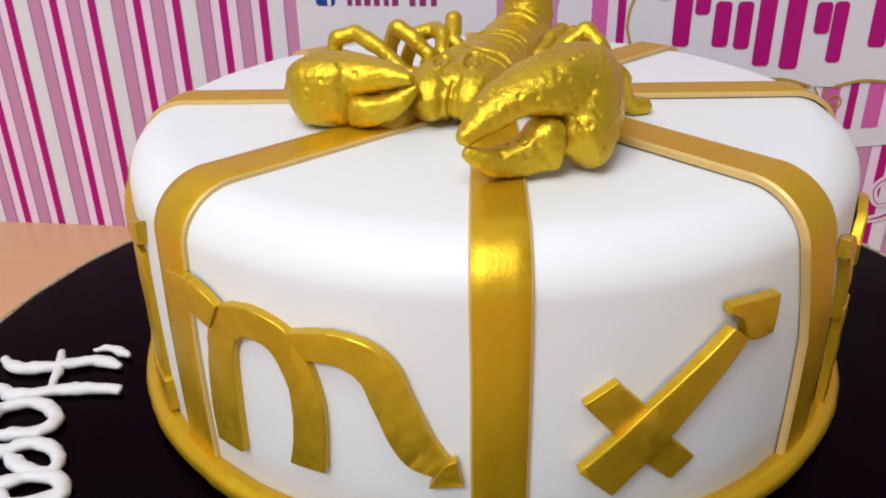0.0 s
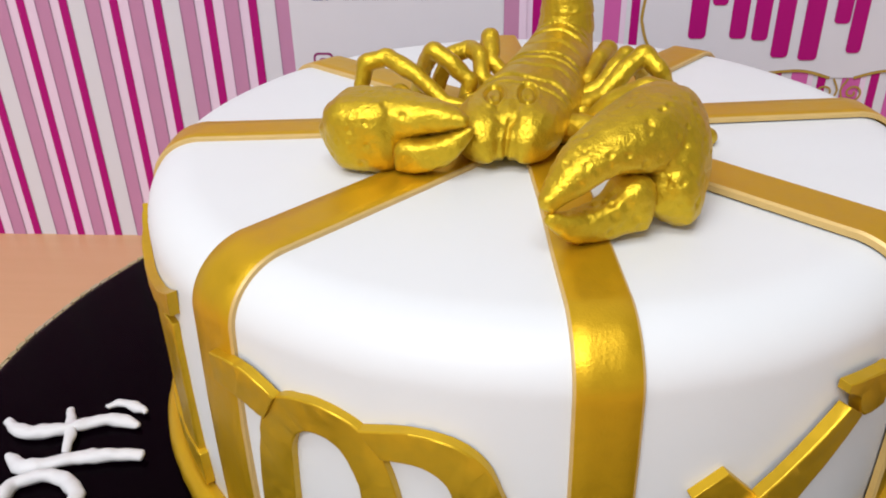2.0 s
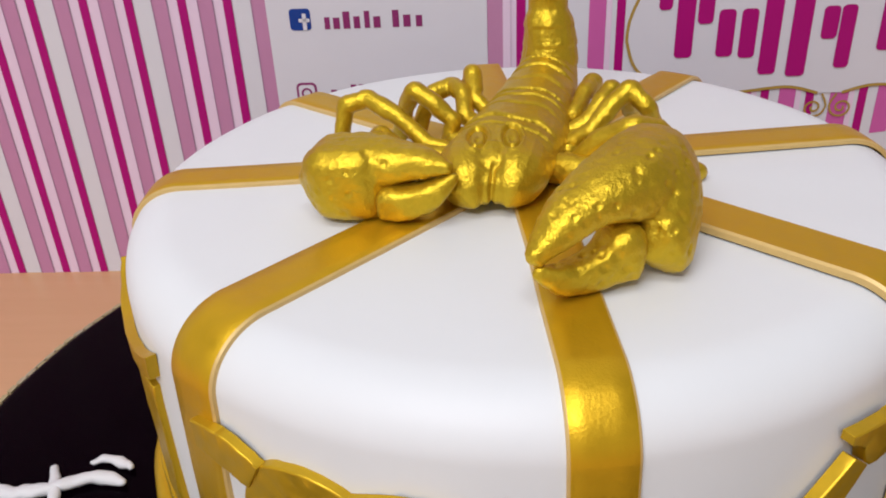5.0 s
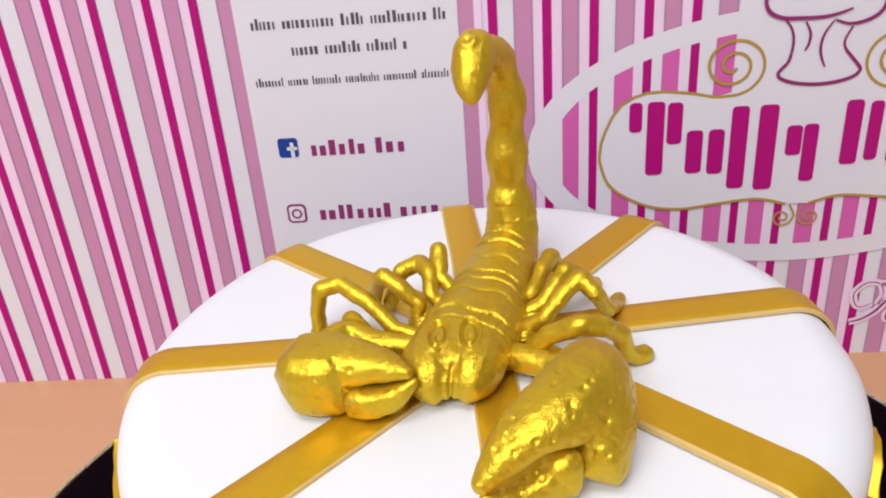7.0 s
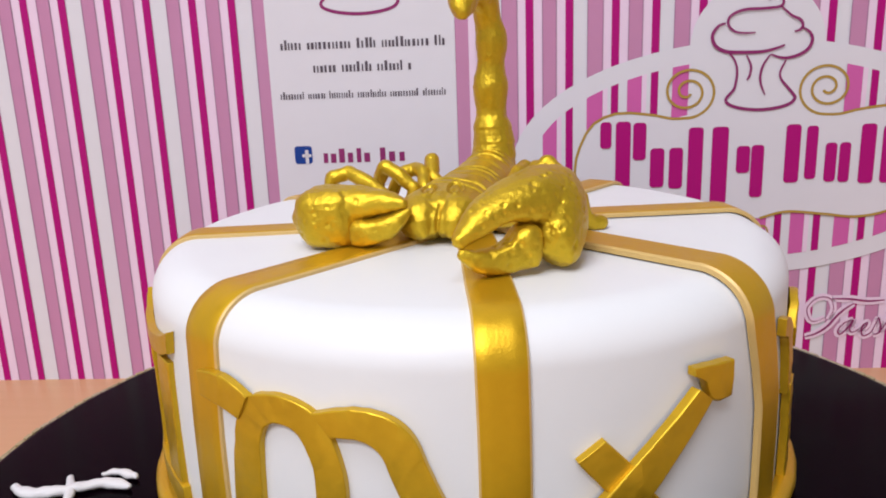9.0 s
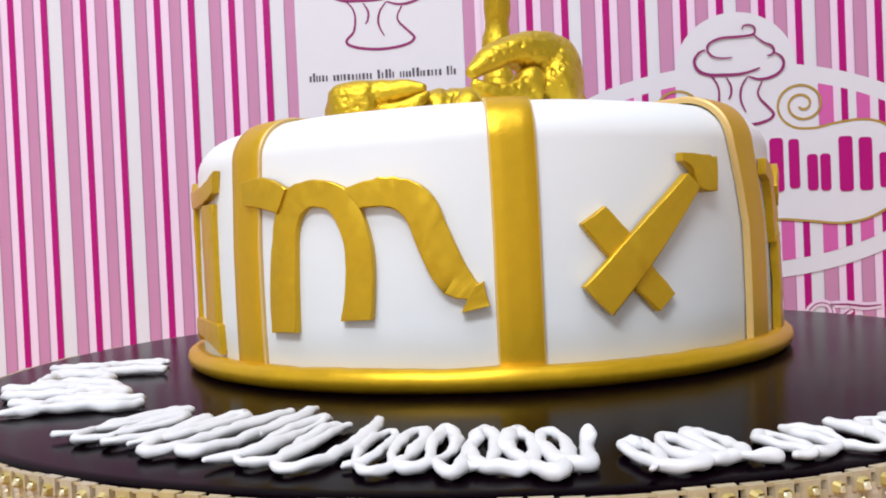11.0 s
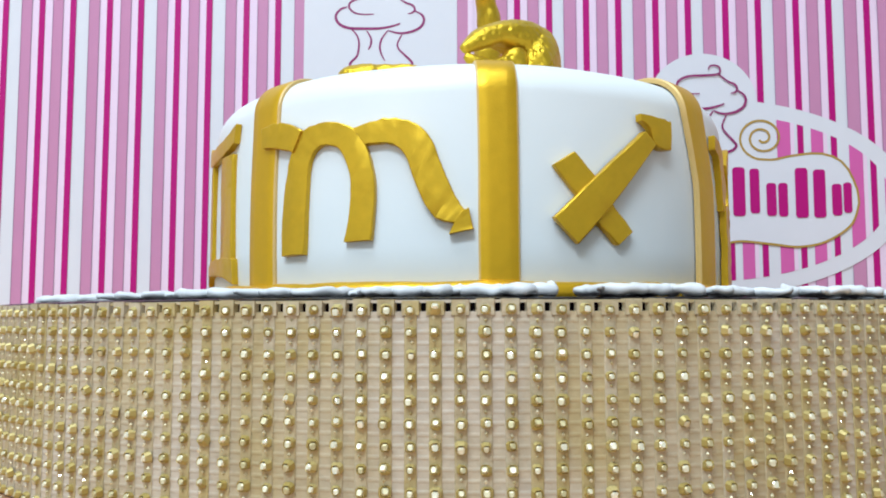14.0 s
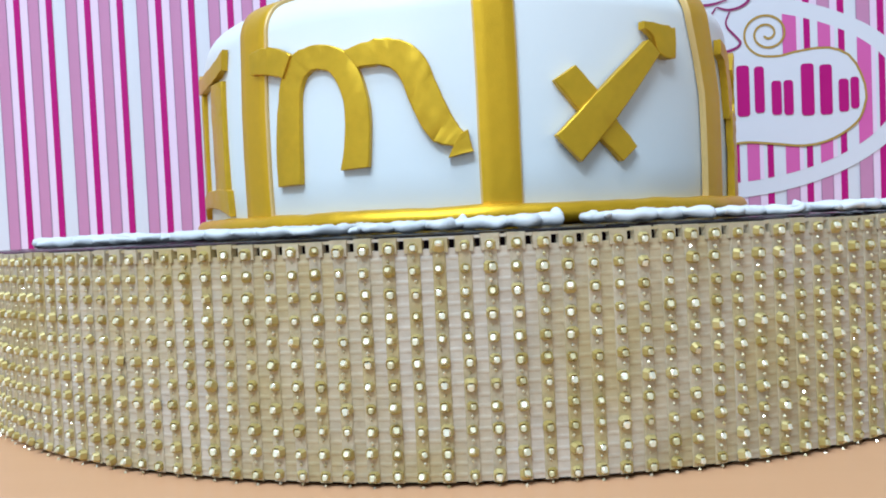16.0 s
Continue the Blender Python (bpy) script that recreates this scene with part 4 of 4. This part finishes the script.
        leg = [tuple(p + (q - p) * f for p, q in zip(a, b)) for a, b in zip(leg, leg[1:]) for f in (0, 0.3, 0.7)] + [leg[-1]]
        last = len(leg) - 1
        bm = bmesh.new()
        clay_tube(bm, [(x, y, z, r * (0.72 if k == last else 1.12 if z > 0.018 else 1.0), r * (0.66 if k == last else 1.08 if z > 0.018 else 1.0)) for k, (x, y, z) in enumerate(leg)], 4 * len(leg), 12)
        modelled("leg", bm, whole, None, 0.0005, 1, 0.8)


scorpion()


# ---- piped icing on the board ----
def piped(name, strokes, label, group="piped icing letters"):
    """Uneven round strokes; each point is (x, y) or (x, y, lift, width)."""
    bm = bmesh.new()
    for pts, r in strokes:
        full = []
        for k, (x, y, *q) in enumerate(pts):
            tip = 0.62 if k in (0, len(pts) - 1) else 1.0
            w = r * tip * (q[1] if q else 1.0) * (1 + 0.34 * noise.noise(Vector((x * 330, y * 330, 1))))
            full.append((x, y, BZ + 0.0003 + r * 0.62 + (q[0] if q else 0.0), w, w * 0.8))
        first = len(bm.verts)
        tube_into(bm, full, max(16, 9 * len(pts)), 10)
        bm.verts.ensure_lookup_table()
        for v in bm.verts[first:]:
            v.co += 0.0007 * noise.noise_vector(v.co * 260)
            v.co.z = max(v.co.z, BZ + 0.0002)
    return tagged(mesh_object(name, bm, ICING, True), label, "icing", group)


piped("icing_letter_h", [([(-0.1823, -0.0491), (-0.1744, -0.0539), (-0.1658, -0.0536), (-0.1574, -0.0510), (-0.1476, -0.0467), (-0.1396, -0.0472), (-0.1351, -0.0487)], 0.0026),
                         ([(-0.1724, -0.0659), (-0.1657, -0.0705), (-0.1582, -0.0690), (-0.1504, -0.0659), (-0.1419, -0.0641), (-0.1331, -0.0631), (-0.1278, -0.0636)], 0.0026),
                         ([(-0.1633, -0.0414), (-0.1583, -0.0510), (-0.1544, -0.0623)], 0.0023), ([(-0.1507, -0.0394), (-0.1469, -0.0368), (-0.1399, -0.0391), (-0.1356, -0.0414)], 0.0018)], "white piped icing letter H lying on the black board")
piped("icing_letter_a", [([(-0.1650, -0.0930), (-0.1518, -0.0910), (-0.1428, -0.0879), (-0.1414, -0.0821), (-0.1481, -0.0756), (-0.1558, -0.0740), (-0.1630, -0.0775), (-0.1650, -0.0836), (-0.1640, -0.0905)], 0.0026)], "white piped icing letter a lying on the black board")
piped("icing_letter_p", [([(-0.1678, -0.0964), (-0.1690, -0.1006), (-0.1634, -0.1042), (-0.1551, -0.1024), (-0.1487, -0.0986), (-0.1424, -0.0945), (-0.1338, -0.0962), (-0.1283, -0.1019), (-0.1290, -0.1070), (-0.1352, -0.1073), (-0.1417, -0.1042), (-0.1470, -0.1003)], 0.0026)], "white piped icing letter p lying on the black board")
piped("icing_letter_p", [([(-0.1645, -0.1075), (-0.1620, -0.1120), (-0.1578, -0.1152), (-0.1500, -0.1160), (-0.1408, -0.1136), (-0.1340, -0.1098), (-0.1258, -0.1090), (-0.1196, -0.1147), (-0.1239, -0.1200), (-0.1324, -0.1216), (-0.1389, -0.1165)], 0.0026)], "white piped icing letter p lying on the black board")
piped("icing_letter_y", [([(-0.1093, -0.1237), (-0.1167, -0.1265), (-0.1276, -0.1268), (-0.1352, -0.1295), (-0.1374, -0.1336)], 0.0026), ([(-0.1054, -0.1323), (-0.1118, -0.1364), (-0.1215, -0.1347), (-0.1281, -0.1373), (-0.1351, -0.1389)], 0.0026),
                         ([(-0.1518, -0.1265), (-0.1458, -0.1287), (-0.1364, -0.1360), (-0.1384, -0.1400), (-0.1460, -0.1420)], 0.0023)], "white piped icing letter y lying on the black board")


def swash(az, r0, r1, seed, peak=0.0):
    """Joined loops of piping that cannot be read, lying along the rim; peak: how far the last end stands up."""
    rnd = random.Random(seed)

    def at(a, r, lift=0.0, width=1.0):
        return (BX + r * math.sin(radians(a)), BY - r * math.cos(radians(a)), lift, width)

    loops = rnd.choice((2.5, 3.0))
    n = int(loops * 6)
    pts = []
    for i in range(n + 1):
        f = i / n
        ph = 2 * math.pi * loops * f + rnd.uniform(-0.25, 0.25)
        tall = rnd.uniform(0.55, 1.0)
        r = (r0 + r1) / 2 + 0.5 * (r1 - r0) * tall * math.cos(ph)
        pts.append(at(az - 4.0 + 7.6 * f + 1.5 * math.sin(ph), r, 0.0004 * tall, rnd.uniform(0.6, 1.15)))
    mid = (r0 + r1) / 2 + rnd.uniform(-0.006, 0.004)
    pts.append(at(az + 4.4, mid + 0.003))
    if peak > 0.002:
        pts += [at(az + 4.9, mid - 0.001, 0.35 * peak, 0.9), at(az + 5.0, mid - 0.002, 0.85 * peak, 0.55)]
    return [(pts, rnd.uniform(0.0017, 0.0021))]


for k, (az, r0, r1, peak) in enumerate(((-32, 0.152, 0.194, 0), (-23.5, 0.139, 0.194, 0.001), (-14, 0.148, 0.198, 0.002), (-5, 0.152, 0.200, 0.0034), (3.2, 0.158, 0.201, 0.0040), (13.5, 0.176, 0.203, 0), (22.5, 0.178, 0.204, 0.003), (31.5, 0.182, 0.204, 0), (48, 0.168, 0.190, 0.002), (58, 0.166, 0.190, 0))):
    piped("icing_swirl", swash(az, r0, r1, 20 + k, peak), "white piped icing swirl lying near the rim of the black board", "piped icing swirls")


# ---- rhinestones round the board ----
ROWS_N, PITCH_Z, COLS = 11, 0.00526, 222


def stud_mesh():
    """A squarish gilt cup with a cut crystal set low in it, and the small bead that links it to the next."""
    bm = bmesh.new()
    w, h = 0.00106, 0.00112
    cut = ((1, 0.55), (0.55, 1), (-0.55, 1), (-1, 0.55), (-1, -0.55), (-0.55, -1), (0.55, -1), (1, -0.55))
    base = [bm.verts.new((w * 1.3 * x, 0.0004, h * 1.2 * z)) for x, z in cut]
    rim = [bm.verts.new((w * x, -0.0011, h * z)) for x, z in cut]
    sink = [bm.verts.new((0.80 * w * x, -0.0008, 0.80 * h * z)) for x, z in cut]
    girdle = [bm.verts.new((0.0008 * x, -0.0011, -0.0001 + 0.0008 * z)) for x, z in cut]
    table_ = [bm.verts.new((0.00052 * x, -0.0015 + 0.00016 * z, -0.0001 + 0.00052 * z)) for x, z in cut]
    # one upper facet of the sink takes the painted shade above the crystal
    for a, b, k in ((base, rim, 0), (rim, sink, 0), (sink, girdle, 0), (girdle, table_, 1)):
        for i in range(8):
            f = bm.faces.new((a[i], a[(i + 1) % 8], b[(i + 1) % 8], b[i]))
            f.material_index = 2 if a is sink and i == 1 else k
    bm.faces.new(table_).material_index = 1
    bead = [bm.verts.new((0.0005 * x, -0.0001, -PITCH_Z / 2 + 0.0006 * z)) for x, z in ((-1, 0), (0, -1), (1, 0), (0, 1))]
    tip = bm.verts.new((0, -0.0007, -PITCH_Z / 2))
    for i in range(4):
        bm.faces.new((bead[i], bead[(i + 1) % 4], tip)).material_index = 1
    bmesh.ops.recalc_face_normals(bm, faces=bm.faces)
    me = bpy.data.meshes.new("rhinestone")
    bm.to_mesh(me)
    bm.free()
    me.materials.append(STUD)
    me.materials.append(CRYSTAL)
    me.materials.append(STUD_SHADE)
    return me


STUD_MESH = stud_mesh()
stud_rnd = random.Random(5)
rest_v, rest_f, rest_m = [], [], []
base_v = [v.co.copy() for v in STUD_MESH.vertices]
base_f = [list(p.vertices) for p in STUD_MESH.polygons]
base_m = [p.material_index for p in STUD_MESH.polygons]
for col in range(COLS):
    az = 0.26 + 360 * col / COLS
    az = az - 360 if az > 180 else az
    for row in range(ROWS_N):
        z = 0.0023 + PITCH_Z * row
        a = radians(az + stud_rnd.uniform(-0.06, 0.06))
        rr = BR - 0.0009
        m = Matrix.Translation((rr * math.sin(a), -rr * math.cos(a), z + stud_rnd.uniform(-0.0002, 0.0002))) @ Matrix.Rotation(a, 4, "Z") @ Euler((stud_rnd.gauss(0, 0.20), stud_rnd.gauss(0, 0.06), stud_rnd.gauss(0, 0.20))).to_matrix().to_4x4() @ Matrix.Scale(stud_rnd.uniform(0.82, 1.12), 4)
        if abs(az - 2.0) < 20.6:
            ob = new("rhinestone", STUD_MESH)
            ob.parent = board
            ob.matrix_local = m
        else:
            k = len(rest_v)
            rest_v += [tuple(m @ v) for v in base_v]
            rest_f += [[i + k for i in f] for f in base_f]
            rest_m += base_m
rest = bpy.data.meshes.new("rhinestone_band")
rest.from_pydata(rest_v, [], rest_f)
rest.materials.append(STUD)
rest.materials.append(CRYSTAL)
rest.materials.append(STUD_SHADE)
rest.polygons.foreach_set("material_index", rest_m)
rest_ob = new("rhinestone_band", rest)
rest_ob.parent = board
tagged(rest_ob, "rows of small gold rhinestones", kind="stuff")
